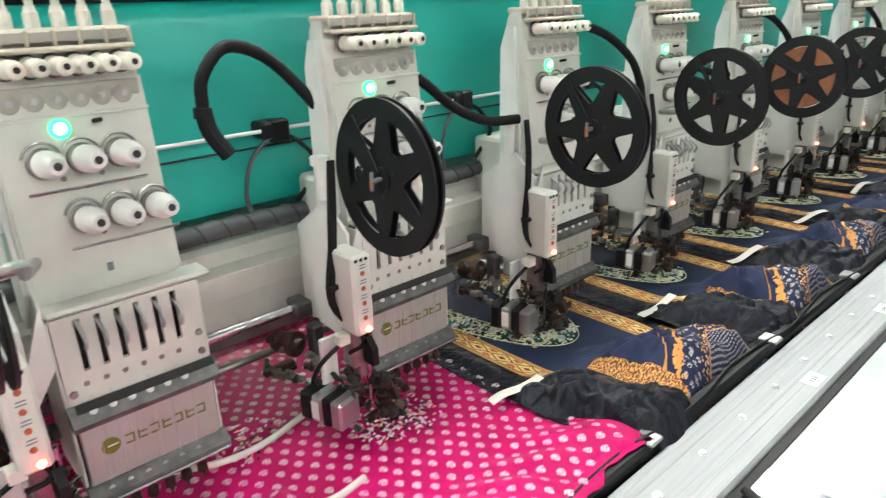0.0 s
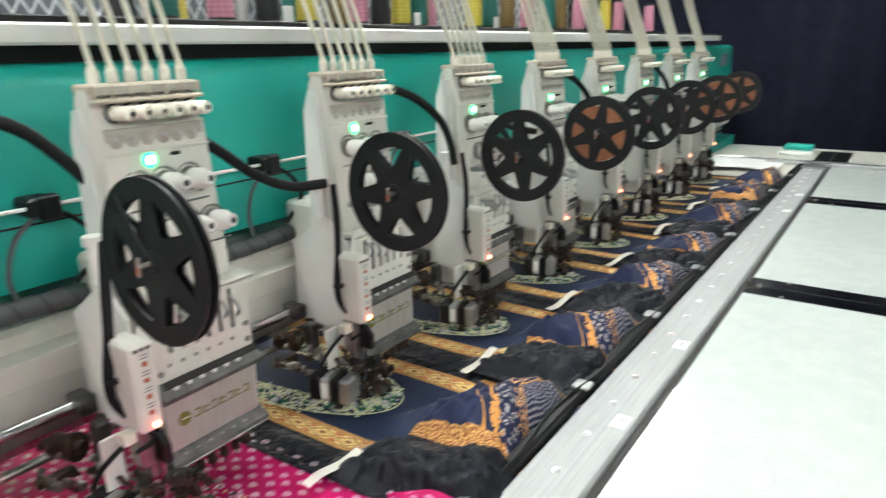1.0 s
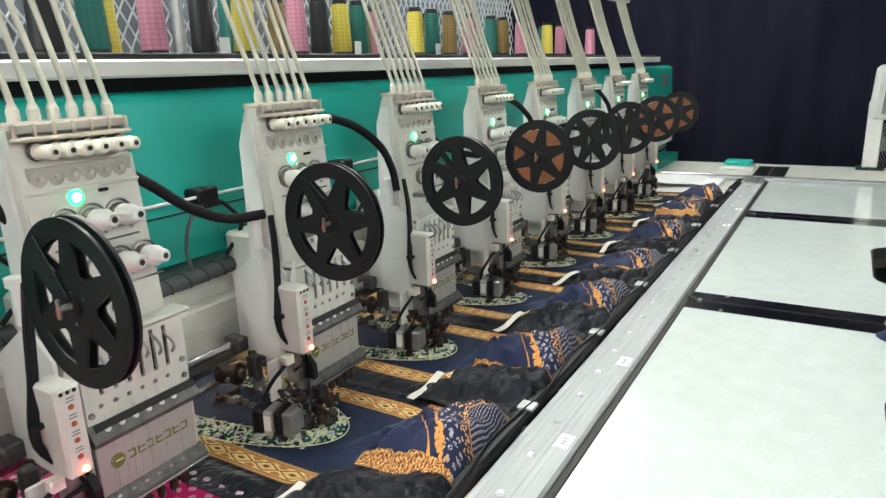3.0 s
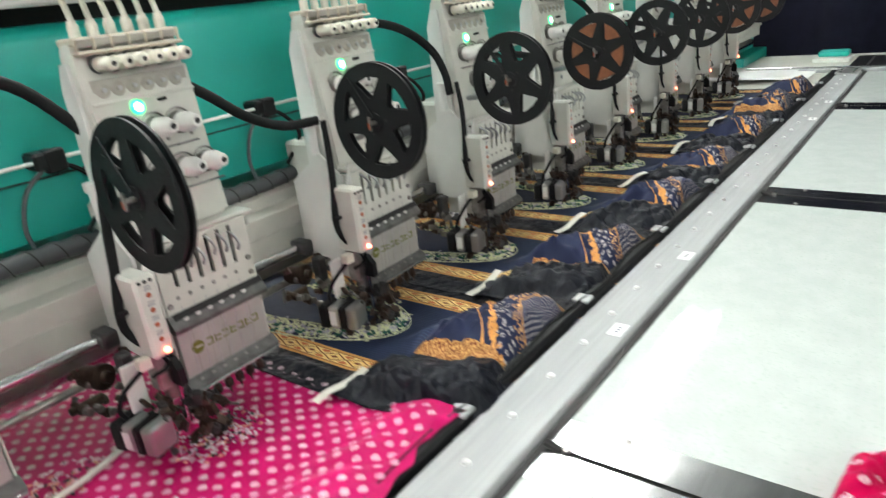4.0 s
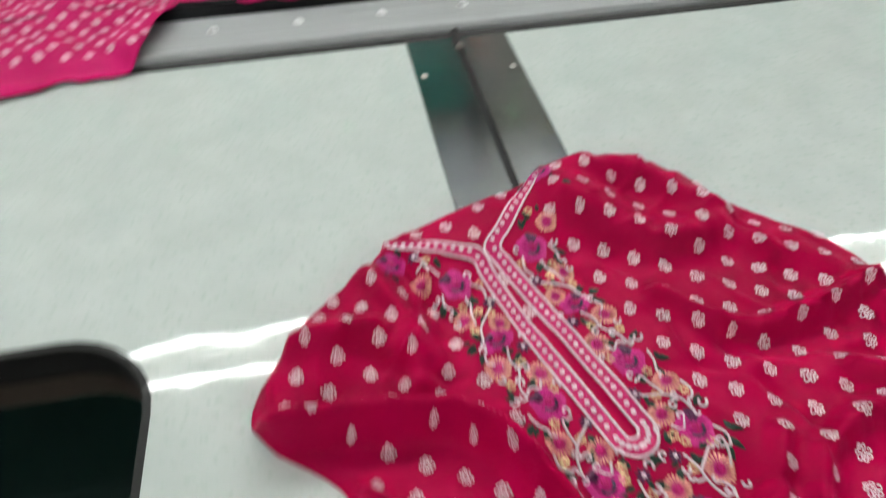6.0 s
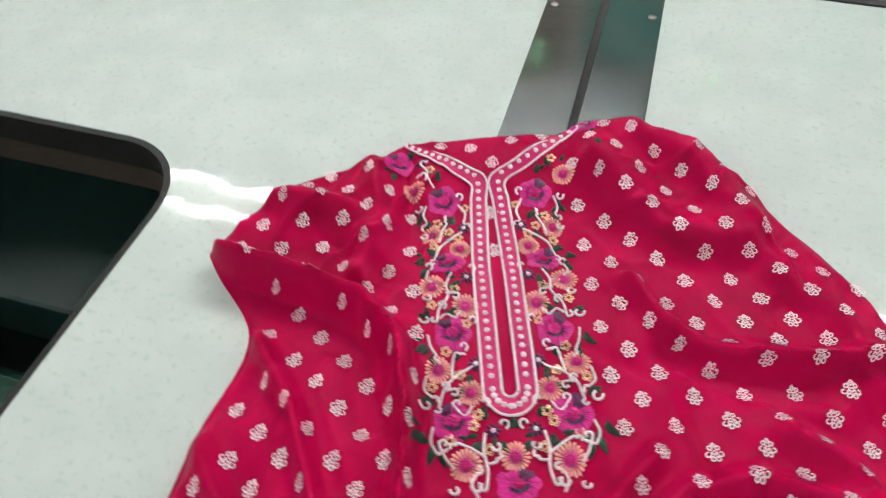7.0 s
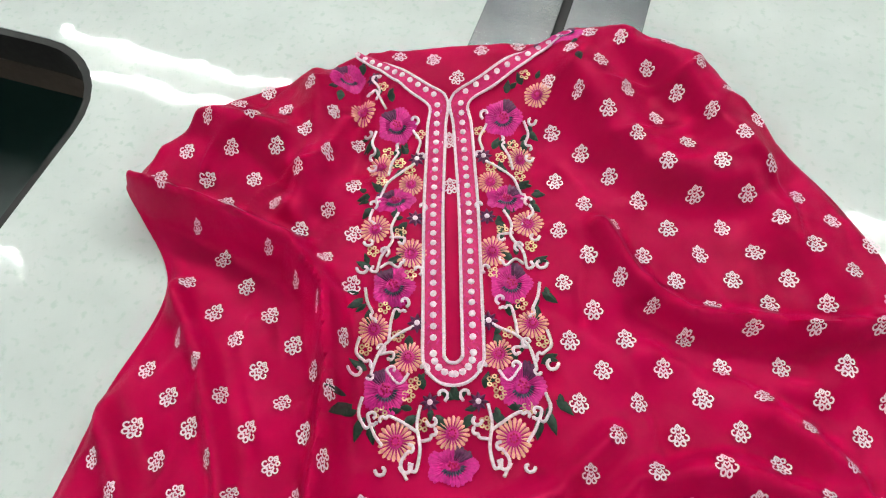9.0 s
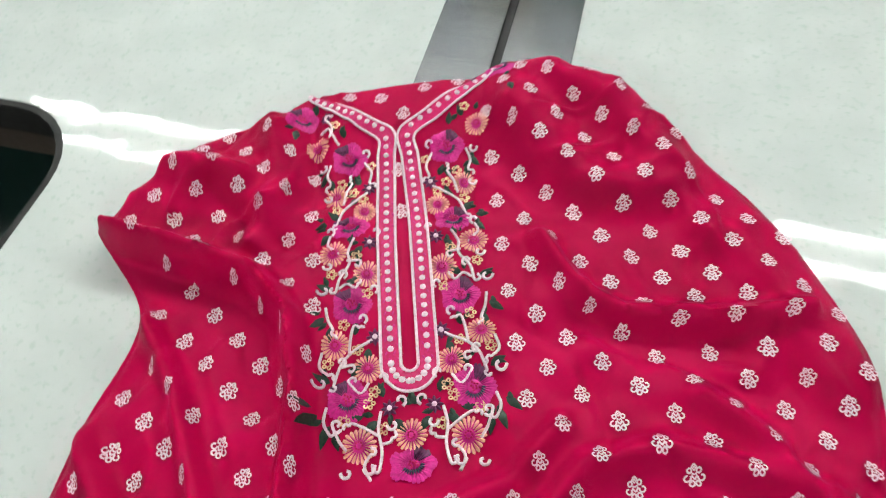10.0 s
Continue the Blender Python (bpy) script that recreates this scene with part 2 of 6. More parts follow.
    sprig = calc(nt, "MULTIPLY", calc(nt, "LESS_THAN", sp.outputs["Distance"], 0.34), calc(nt, "GREATER_THAN", noise_of(nt, 420.0, 1.0, "UV"), 0.47))
    fl = nt.nodes.new("ShaderNodeTexVoronoi")
    fl.inputs["Scale"].default_value = 210.0
    link(nt, tc.outputs["UV"], fl.inputs["Vector"])
    flower = calc(nt, "LESS_THAN", fl.outputs["Distance"], 0.40)
    wob = calc(nt, "MULTIPLY", calc(nt, "SUBTRACT", noise_of(nt, 11.0, 2.0, "UV"), 0.5), 0.03)
    xw = calc(nt, "ADD", x, wob)
    d = calc(nt, "ADD", calc(nt, "ADD", calc(nt, "MULTIPLY", calc(nt, "ABSOLUTE", calc(nt, "SUBTRACT", x, 0.035)), 0.72), calc(nt, "SUBTRACT", y, 0.085)), calc(nt, "MULTIPLY", wob, 0.5))
    wave = calc(nt, "MULTIPLY", calc(nt, "SINE", calc(nt, "MULTIPLY", calc(nt, "SUBTRACT", x, y), 190.0)), 0.0035)
    dw = calc(nt, "ADD", d, wave)
    rag = calc(nt, "ADD", dw, calc(nt, "MULTIPLY", calc(nt, "SUBTRACT", noise_of(nt, 130.0, 2.0, "UV"), 0.5), 0.024))

    def ring_at(value, centre, half):
        return calc(nt, "LESS_THAN", calc(nt, "ABSOLUTE", calc(nt, "SUBTRACT", value, centre)), half)

    deep, gilt, pale = (0.010, 0.015, 0.048), (0.60, 0.27, 0.07), (0.42, 0.38, 0.38)
    bun = mixed(nt, calc(nt, "MULTIPLY", dots, calc(nt, "LESS_THAN", d, 0.046)), deep, pale)
    bun = mixed(nt, calc(nt, "MULTIPLY", flower, ring_at(d, 0.060, 0.010)), bun, (0.70, 0.36, 0.14))
    bun = mixed(nt, calc(nt, "MULTIPLY", sprig, ring_at(d, 0.090, 0.017)), bun, pale)
    bun = mixed(nt, calc(nt, "MAXIMUM", ring_at(d, 0.0475, 0.0012), ring_at(rag, 0.114, 0.0052)), bun, gilt)
    bun = mixed(nt, ring_at(dw, 0.139, 0.0016), bun, gilt)
    edge = calc(nt, "MULTIPLY", calc(nt, "LESS_THAN", xw, -0.110), calc(nt, "GREATER_THAN", xw, -0.136))
    leafg = mixed(nt, ramp(nt, noise_of(nt, 300, 3, "UV"), 0.46, 0.56), (0.16, 0.04, 0.014), (0.66, 0.36, 0.12))
    bun = mixed(nt, edge, bun, leafg)
    end = calc(nt, "MULTIPLY", calc(nt, "GREATER_THAN", xw, 0.092), calc(nt, "LESS_THAN", xw, 0.108))
    bun = mixed(nt, end, bun, leafg)
    margin = calc(nt, "MAXIMUM", calc(nt, "LESS_THAN", xw, -0.136), calc(nt, "GREATER_THAN", xw, 0.108))
    bun = mixed(nt, margin, bun, black)
    front = calc(nt, "LESS_THAN", calc(nt, "ADD", y, calc(nt, "MULTIPLY", wob, 0.8)), 0.250)
    col2 = mixed(nt, front, col, bun)
    link(nt, col2, b.inputs["Base Color"])
    shiny = calc(nt, "MAXIMUM", calc(nt, "SUBTRACT", 1.0, inside), calc(nt, "MULTIPLY", margin, front))
    link(nt, calc(nt, "SUBTRACT", 0.6, calc(nt, "MULTIPLY", shiny, 0.16)), b.inputs["Roughness"])
    b.inputs["Specular IOR Level"].default_value = 0.2
    star = nt.nodes.new("ShaderNodeTexVoronoi")
    star.feature = "DISTANCE_TO_EDGE"
    star.inputs["Scale"].default_value = 26.0
    link(nt, tc.outputs["UV"], star.inputs["Vector"])
    crumple = calc(nt, "MULTIPLY", calc(nt, "ADD", calc(nt, "MINIMUM", star.outputs["Distance"], 0.2), calc(nt, "MULTIPLY", noise_of(nt, 70.0, 4.0, "UV"), 0.45)), calc(nt, "ADD", 0.12, shiny))
    bumped(nt, b, crumple, 0.9, 0.012)
    return m


NAVYPRINT = navy_print()


def winding(name, colour, dark):
    """Cross-wound thread: crossing diagonals round the cone make broad diamonds with a fine rib."""
    m, nt, b = nodes_of(name)
    tc = nt.nodes.new("ShaderNodeTexCoord")
    xyz = nt.nodes.new("ShaderNodeSeparateXYZ")
    link(nt, tc.outputs["Object"], xyz.inputs[0])
    turn = calc(nt, "MULTIPLY", calc(nt, "ARCTAN2", xyz.outputs[1], xyz.outputs[0]), 0.95)
    rise = calc(nt, "MULTIPLY", xyz.outputs[2], 52.0)
    one = calc(nt, "GREATER_THAN", calc(nt, "FRACT", calc(nt, "ADD", turn, rise)), 0.5)
    two = calc(nt, "GREATER_THAN", calc(nt, "FRACT", calc(nt, "SUBTRACT", rise, turn)), 0.5)
    cross = calc(nt, "ABSOLUTE", calc(nt, "SUBTRACT", one, two))
    rib = calc(nt, "SINE", calc(nt, "MULTIPLY", calc(nt, "ADD", xyz.outputs[2], calc(nt, "MULTIPLY", turn, 0.004)), 5200.0))
    grain = ramp(nt, noise_of(nt, 260, 3), 0.3, 0.7)
    base = mixed(nt, calc(nt, "MULTIPLY", grain, 0.5), colour, dark)
    link(nt, mixed(nt, calc(nt, "MULTIPLY", cross, 0.7), base, dark), b.inputs["Base Color"])
    b.inputs["Roughness"].default_value = 0.38
    b.inputs["Specular IOR Level"].default_value = 0.4
    bumped(nt, b, calc(nt, "ADD", calc(nt, "MULTIPLY", rib, 0.3), cross), 0.5, 0.0006)
    return m


CONES = {
    "teal": (winding("teal_cone_thread", (0.003, 0.13, 0.105), (0.002, 0.075, 0.06)), "dark teal"),
    "pink": (winding("pink_cone_thread", (0.56, 0.24, 0.32), (0.36, 0.13, 0.19)), "dusty pink"),
    "black": (winding("black_cone_thread", (0.012, 0.012, 0.014), (0.007, 0.007, 0.008)), "black"),
    "yellow": (winding("yellow_cone_thread", (0.62, 0.53, 0.09), (0.46, 0.36, 0.04)), "yellow"),
    "olive": (winding("olive_cone_thread", (0.22, 0.14, 0.04), (0.12, 0.075, 0.02)), "brown-gold"),
}

# ---- mesh building ----


LEVEL = 0.0


class Geo:
    """Gathers vertices and faces of one part."""

    def __init__(self):
        self.v, self.f, self.uv = [], [], None

    def add(self, verts, faces):
        n = len(self.v)
        self.v += [tuple(p) for p in verts]
        self.f += [tuple(n + i for i in q) for q in faces]
        return self

    def box(self, x0, x1, y0, y1, z0, z1, b=0.002, m=None):
        """A box with chamfered edges."""
        b = min(b, (x1 - x0) / 2.2, (y1 - y0) / 2.2, (z1 - z0) / 2.2)
        vs, index = [], {}
        lo, hi = (x0, y0, z0), (x1, y1, z1)
        for sx in (0, 1):
            for sy in (0, 1):
                for sz in (0, 1):
                    c = [(hi if s else lo)[k] for k, s in enumerate((sx, sy, sz))]
                    for a in range(3):
                        p = [c[k] + (0 if k == a else (-b if (sx, sy, sz)[k] else b)) for k in range(3)]
                        index[sx, sy, sz, a] = len(vs)
                        vs.append(p)
        fs = []
        for a in range(3):
            u, w = (a + 1) % 3, (a + 2) % 3
            for s in (0, 1):
                q = []
                for du, dw in ((0, 0), (1, 0), (1, 1), (0, 1)):
                    k = [0, 0, 0]
                    k[a], k[u], k[w] = s, du, dw
                    q.append(index[(*k, a)])
                fs.append(q if s else q[::-1])
            for su in (0, 1):
                for sw in (0, 1):
                    k0, k1 = [0, 0, 0], [0, 0, 0]
                    k0[u] = k1[u] = su
                    k0[w] = k1[w] = sw
                    k1[a] = 1
                    q = [index[(*k0, u)], index[(*k1, u)], index[(*k1, w)], index[(*k0, w)]]
                    fs.append(q if su == sw else q[::-1])
        for sx in (0, 1):
            for sy in (0, 1):
                for sz in (0, 1):
                    q = [index[sx, sy, sz, a] for a in range(3)]
                    fs.append(q if (sx + sy + sz) % 2 else q[::-1])
        if m is not None:
            vs = [m @ Vector(p) for p in vs]
        return self.add(vs, fs)

    def lathe(self, base, axis, profile, n=16, closed=True):
        """Turns (distance along the axis, radius) pairs round the axis."""
        axis = Vector(axis).normalized()
        side = axis.cross(Vector((0, 0, 1)))
        side = (side if side.length > 0.1 else Vector((1, 0, 0))).normalized()
        up = side.cross(axis)
        base, vs, fs = Vector(base), [], []
        for d, r in profile:
            for k in range(n):
                a = 2 * math.pi * k / n
                vs.append(base + axis * d + (side * math.cos(a) + up * math.sin(a)) * r)
        for j in range(len(profile) - 1):
            for k in range(n):
                a, b = j * n + k, j * n + (k + 1) % n
                fs.append((b, a, a + n, b + n))
        if closed:
            fs.append(tuple(range(n)))
            fs.append(tuple(reversed(range((len(profile) - 1) * n, len(profile) * n))))
        return self.add(vs, fs)

    def rod(self, p0, p1, r, n=10, r1=None):
        d = Vector(p1) - Vector(p0)
        return self.lathe(p0, d, [(0, r), (d.length, r if r1 is None else r1)], n)

    def sweep(self, pts, r, n=8, ribs=0.0, radii=None):
        """A pipe along the points."""
        pts = [Vector(p) for p in pts]
        vs, fs = [], []
        s = None
        for i, p in enumerate(pts):
            t = (pts[min(i + 1, len(pts) - 1)] - pts[max(i - 1, 0)]).normalized()
            if s is None:
                s = t.cross(Vector((0, 0, 1)) if abs(t.z) < 0.8 else Vector((0, 1, 0)))
            s = (s - t * s.dot(t)).normalized()
            w = s.cross(t)
            rr = (radii[i] if radii else r) * (1 - ribs * (i % 2))
            for k in range(n):
                a = 2 * math.pi * k / n
                vs.append(p + (s * math.cos(a) + w * math.sin(a)) * rr)
        for i in range(len(pts) - 1):
            for k in range(n):
                a, b = i * n + k, i * n + (k + 1) % n
                fs.append((a, b, b + n, a + n))
        fs += [tuple(reversed(range(n))), tuple(range((len(pts) - 1) * n, len(pts) * n))]
        return self.add(vs, fs)

    def prism(self, poly, axis, a0, a1):
        """A polygon in the plane across the axis (x: y,z; y: x,z; z: x,y), from a0 to a1."""
        put = {"x": lambda p, a: (a, p[0], p[1]), "y": lambda p, a: (p[0], a, p[1]), "z": lambda p, a: (p[0], p[1], a)}[axis]
        n = len(poly)
        vs = [put(p, a0) for p in poly] + [put(p, a1) for p in poly]
        fs = [tuple(range(n)), tuple(reversed(range(n, 2 * n)))] + [(i, n + i, n + (i + 1) % n, (i + 1) % n) for i in range(n)]
        return self.add(vs, fs)

    def cells(self, quads, z0, z1, put):
        """Thickens flat cells (lists of 2D points) from z0 to z1, with walls where a side is free."""
        key = lambda p: (round(p[0], 5), round(p[1], 5))
        count = {}
        for q in quads:
            for a, b in zip(q, q[1:] + q[:1]):
                k = frozenset((key(a), key(b)))
                count[k] = count.get(k, 0) + 1
        for q in quads:
            n = len(q)
            self.add([put(*p, z0) for p in q], [tuple(range(n))])
            self.add([put(*p, z1) for p in q], [tuple(reversed(range(n)))])
            for a, b in zip(q, q[1:] + q[:1]):
                if count[frozenset((key(a), key(b)))] == 1:
                    self.add([put(*a, z0), put(*b, z0), put(*b, z1), put(*a, z1)], [(0, 1, 2, 3)])
        return self


def mesh_of(name, geo, mat, smooth=35):
    me = bpy.data.meshes.new(name)
    me.from_pydata([tuple(p) for p in geo.v], [], geo.f)
    bm = bmesh.new()
    bm.from_mesh(me)
    bmesh.ops.remove_doubles(bm, verts=bm.verts, dist=1e-6) if len(geo.v) < 6000 and geo.uv is None else None
    if geo.uv is None:
        bmesh.ops.recalc_face_normals(bm, faces=bm.faces)
    bm.to_mesh(me)
    bm.free()
    if geo.uv is not None:
        layer = me.uv_layers.new(name="UVMap")
        idx = np.zeros(len(me.loops), int)
        me.loops.foreach_get("vertex_index", idx)
        layer.data.foreach_set("uv", np.array(geo.uv, float)[idx].ravel())
    me.materials.append(mat)
    me.polygons.foreach_set("use_smooth", [True] * len(me.polygons))
    me.set_sharp_from_angle(angle=radians(smooth))
    return me


def part(name, geo, mat, parent=None, label="", smooth=35):
    ob = new(name, mesh_of(name, geo, mat, smooth))
    if parent is not None:
        ob.parent = parent
    if label:
        ob["label"] = label
    return ob


def thing(name, label, category, group="", at=(0, 0, 0)):
    ob = new(name)
    ob.location = Vector(at) + Vector((0, 0, LEVEL))
    return tagged(ob, label, category, group)


def structure(name, geo, mat, label="", category="", smooth=35):
    return tagged(part(name, geo, mat, None, "", smooth), label, category, "", "structure")


def spline(points, n=8):
    """Catmull-Rom through the points."""
    p = [Vector(q) for q in points]
    p = [2 * p[0] - p[1]] + p + [2 * p[-1] - p[-2]]
    out = []
    for i in range(1, len(p) - 2):
        for k in range(n):
            t = k / n
            a, b, c, d = p[i - 1], p[i], p[i + 1], p[i + 2]
            out.append(0.5 * ((2 * b) + (c - a) * t + (2 * a - 5 * b + 4 * c - d) * t * t + (3 * b - a - 3 * c + d) * t ** 3))
    out.append(p[-2])
    return out

# ---- the room ----
XA, XB, YA, YB = -3.2, 5.12, -3.4, 2.4
structure("floor", Geo().box(XA, XB + 0.3, YA, YB, -0.05, 0.0), FLOORMAT, "grey tiled workshop floor", "floor")
structure("ceiling", Geo().box(XA, XB + 0.3, YA, YB, CEIL + 0.10, CEIL + 0.2), CEILPAINT, "plain white ceiling", "ceiling")
structure("wall_back", Geo().box(XA, XB + 0.3, YB, YB + 0.1, 0, CEIL + 0.1), WALLPAINT, "plain pale wall", "wall")
structure("wall_front", Geo().box(XA, XB + 0.3, YA - 0.1, YA, 0, CEIL + 0.1), WALLPAINT, "plain pale wall", "wall")
structure("wall_near", Geo().box(XA - 0.1, XA, YA, YB, 0, CEIL + 0.1), WALLPAINT, "plain pale wall", "wall")
structure("wall_far", Geo().box(XB + 0.3, XB + 0.4, YA, YB, 0, CEIL + 0.1), WALLPAINT, "plain pale wall", "wall")


def curtain(name, x0, y0, x1, y1, z0, z1, mat, label, fold=0.03, step=0.16):
    """A hanging cloth with soft vertical folds, from (x0, y0) to (x1, y1)."""
    g = Geo()
    d = Vector((x1 - x0, y1 - y0, 0))
    nx, nz = int(d.length / 0.025), 10
    side = Vector((-d.y, d.x, 0)).normalized()
    for j in range(nz + 1):
        z = z0 + (z1 - z0) * j / nz
        for i in range(nx + 1):
            s = i / nx * d.length
            a = fold * (math.sin(s / step * 6.283 + 2.0 * noise.noise((s * 0.9, z * 0.8, 3))) * 0.10 + 1.3 * noise.noise((s * 1.7 + 0.9 * (z - 1.4) * noise.noise((s * 0.5, 2, 4)), z * 0.7, 7)) + 0.45 * noise.noise((s * 4.3 + z * 1.6, z * 0.9, 5)))
            p = Vector((x0, y0, z)) + d.normalized() * s + side * a
            g.v.append(tuple(p))
    for j in range(nz):
        for i in range(nx):
            a = j * (nx + 1) + i
            g.f.append((a, a + 1, a + nx + 2, a + nx + 1))
    return tagged(part(name, g, mat, None, "", 80), label, "curtain")


curtain("curtain", XB, YA + 0.1, XB, YB - 0.3, 0.02, CEIL + 0.05, CURTAIN, "dark navy cloth curtain hanging behind the machine's end", 0.12, 0.22)
curtain("backing_cloth", -1.6, 1.32, 3.35, 1.32, 1.2, CEIL + 0.1, GREYCLOTH, "grey cloth hung behind the wire guard", 0.02, 0.3)

# ceiling tubes: twin battens running along the machine; the last three are unseen, added as front fill
LAMPS = [(-1.35, 0.845), (-0.05, 0.845), (1.25, 0.845), (2.55, 0.845), (3.85, 0.845), (-2.0, -0.27), (-1.9, -2.7), (0.2, -2.9), (2.2, -2.9)]


def ceiling_lamp(x, y):
    t = thing("ceiling_lamp", "white twin fluorescent tube batten under the ceiling", "lamp", "ceiling lamps")
    t.location = (x, y, CEIL)
    part("batten", Geo().box(-0.64, 0.64, -0.115, 0.115, 0.035, 0.10, 0.006), PLASTIC, t)
    for dy in (-0.09, 0.09):
        part("tube", Geo().rod((-0.6, dy, 0.0), (0.6, dy, 0.0), 0.014, 10), TUBELIGHT, t)
        for sx in (-1, 1):
            part("lamp_holder", Geo().box(sx * 0.612 - 0.012, sx * 0.612 + 0.012, dy - 0.018, dy + 0.018, -0.02, 0.036, 0.003), PLASTIC, t)


for x, y in LAMPS:
    ceiling_lamp(x, y)

# ---- the table: laminate panels with rounded cut-outs, steel joint strips, the aluminium rail ----
JOINTS = (-0.61, 0.559, 1.742, 2.945)
HALF = 0.066
YF = -1.15


def rounded(x0, x1, y0, y1, r, n=8):
    out = []
    for cx, cy, a0 in ((x1 - r, y1 - r, 0), (x0 + r, y1 - r, 90), (x0 + r, y0 + r, 180), (x1 - r, y0 + r, 270)):
        for k in range(n + 1):
            a = radians(a0 + 90 * k / n)
            out.append((cx + r * math.cos(a), cy + r * math.sin(a)))
    return out


def table_panel(x0, x1, hole, label):
    """A laminate panel from x0 to x1; hole: (x0, x1, y0, y1, radius) of its cut-out."""
    t = thing("worktable", label, "table", "table panels")
    y0, y1, z0, z1 = YF, -0.062, TABLE - 0.025, TABLE
    g = Geo()
    if hole:
        ring = rounded(*hole)
        hx0, hx1, hy0, hy1, _ = hole
        n = len(ring)
        cx, cy = (hx0 + hx1) / 2, (hy0 + hy1) / 2
        outer = []
        for p in ring:
            dx, dy = p[0] - cx, p[1] - cy
            k = min((x1 - cx) / dx if dx > 1e-9 else 1e9, (x0 - cx) / dx if dx < -1e-9 else 1e9, (y1 - cy) / dy if dy > 1e-9 else 1e9, (y0 - cy) / dy if dy < -1e-9 else 1e9)
            outer.append((cx + dx * k, cy + dy * k))
        quads = []
        for i in range(n):
            j = (i + 1) % n
            q = [ring[i], outer[i]]
            a, b = outer[i], outer[j]
            on = lambda p: [abs(p[0] - x0) < 1e-6, abs(p[0] - x1) < 1e-6, abs(p[1] - y0) < 1e-6, abs(p[1] - y1) < 1e-6]
            oa, ob = on(a), on(b)
            if not any(s and w for s, w in zip(oa, ob)):
                q.append((x1 if oa[1] or ob[1] else x0, y1 if oa[3] or ob[3] else y0))
            quads.append(q + [outer[j], ring[j]])
        g.cells(quads, z0, z1, lambda a, b, z: (a, b, z))
        # black moulding that lines the cut-out
        edge = Geo()
        inner = rounded(hx0 + 0.007, hx1 - 0.007, hy0 + 0.007, hy1 - 0.007, hole[4] - 0.007)
        edge.cells([[ring[i], ring[(i + 1) % n], inner[(i + 1) % n], inner[i]] for i in range(n)], z0 - 0.012, z1 - 0.001, lambda a, b, z: (a, b, z))
        part("edge_moulding", edge, DARKWOOD, t, "black plastic edge lining the cut-out")
        under = Geo().cells([[rounded(hx0 - 0.02, hx1 + 0.02, hy0 - 0.02, hy1 + 0.02, hole[4])[i], rounded(hx0 - 0.02, hx1 + 0.02, hy0 - 0.02, hy1 + 0.02, hole[4])[(i + 1) % n], inner[(i + 1) % n], inner[i]] for i in range(n)], z0 - 0.045, z0 - 0.013, lambda a, b, z: (a, b, z))
        part("core_board", under, BOARD, t, "brown board edge under the laminate")
    else:
        g.box(x0, x1, y0, y1, z0, z1, 0.001)
    part("top", g, LAMINATE, t, "", 30)
    return t


HY = (-0.98, -0.506)
edges = [-2.4, JOINTS[0], *JOINTS[1:], 3.88]
for k in range(len(edges) - 1):
    x0, x1 = edges[k] + (HALF if k else 0), edges[k + 1] - (HALF if k < len(edges) - 2 else 0.06)
    c = (edges[k] + edges[k + 1]) / 2 + (0.0 if k else -0.2)
    if k == len(edges) - 2:
        table_panel(x0, x1, None, "pale speckled laminate table panel beside the cross rail")
    else:
        table_panel(x0, x1, (c - 0.258, c + 0.22 if k != 1 else 0.214, HY[0], HY[1], 0.085), "pale speckled laminate table panel with a rounded cut-out")

# underframe seen through the cut-outs
uf = thing("steel_trestle", "dark green painted steel frame under the table", "frame")
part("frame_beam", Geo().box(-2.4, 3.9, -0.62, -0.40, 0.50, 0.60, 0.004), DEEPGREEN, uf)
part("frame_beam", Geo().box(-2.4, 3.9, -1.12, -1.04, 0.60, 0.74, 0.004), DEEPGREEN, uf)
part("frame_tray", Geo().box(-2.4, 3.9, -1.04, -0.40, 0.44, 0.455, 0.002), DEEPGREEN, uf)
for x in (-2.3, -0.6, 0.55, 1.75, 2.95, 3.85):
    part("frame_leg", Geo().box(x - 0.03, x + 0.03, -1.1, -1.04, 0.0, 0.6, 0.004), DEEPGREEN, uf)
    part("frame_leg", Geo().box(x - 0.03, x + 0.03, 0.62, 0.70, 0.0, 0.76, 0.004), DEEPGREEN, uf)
for cx in (-0.05, 1.13, 2.33):
    b = thing("control_pedal_box", "small bright green painted box on the frame", "box", "green boxes", (cx, -0.72, 0.455))
    part("case", Geo().box(-0.06, 0.10, -0.05, 0.05, 0, 0.05, 0.006), GREENPART, b)
    part("lid", Geo().box(-0.05, 0.09, -0.04, 0.04, 0.05, 0.056, 0.003), GREENPART, b)


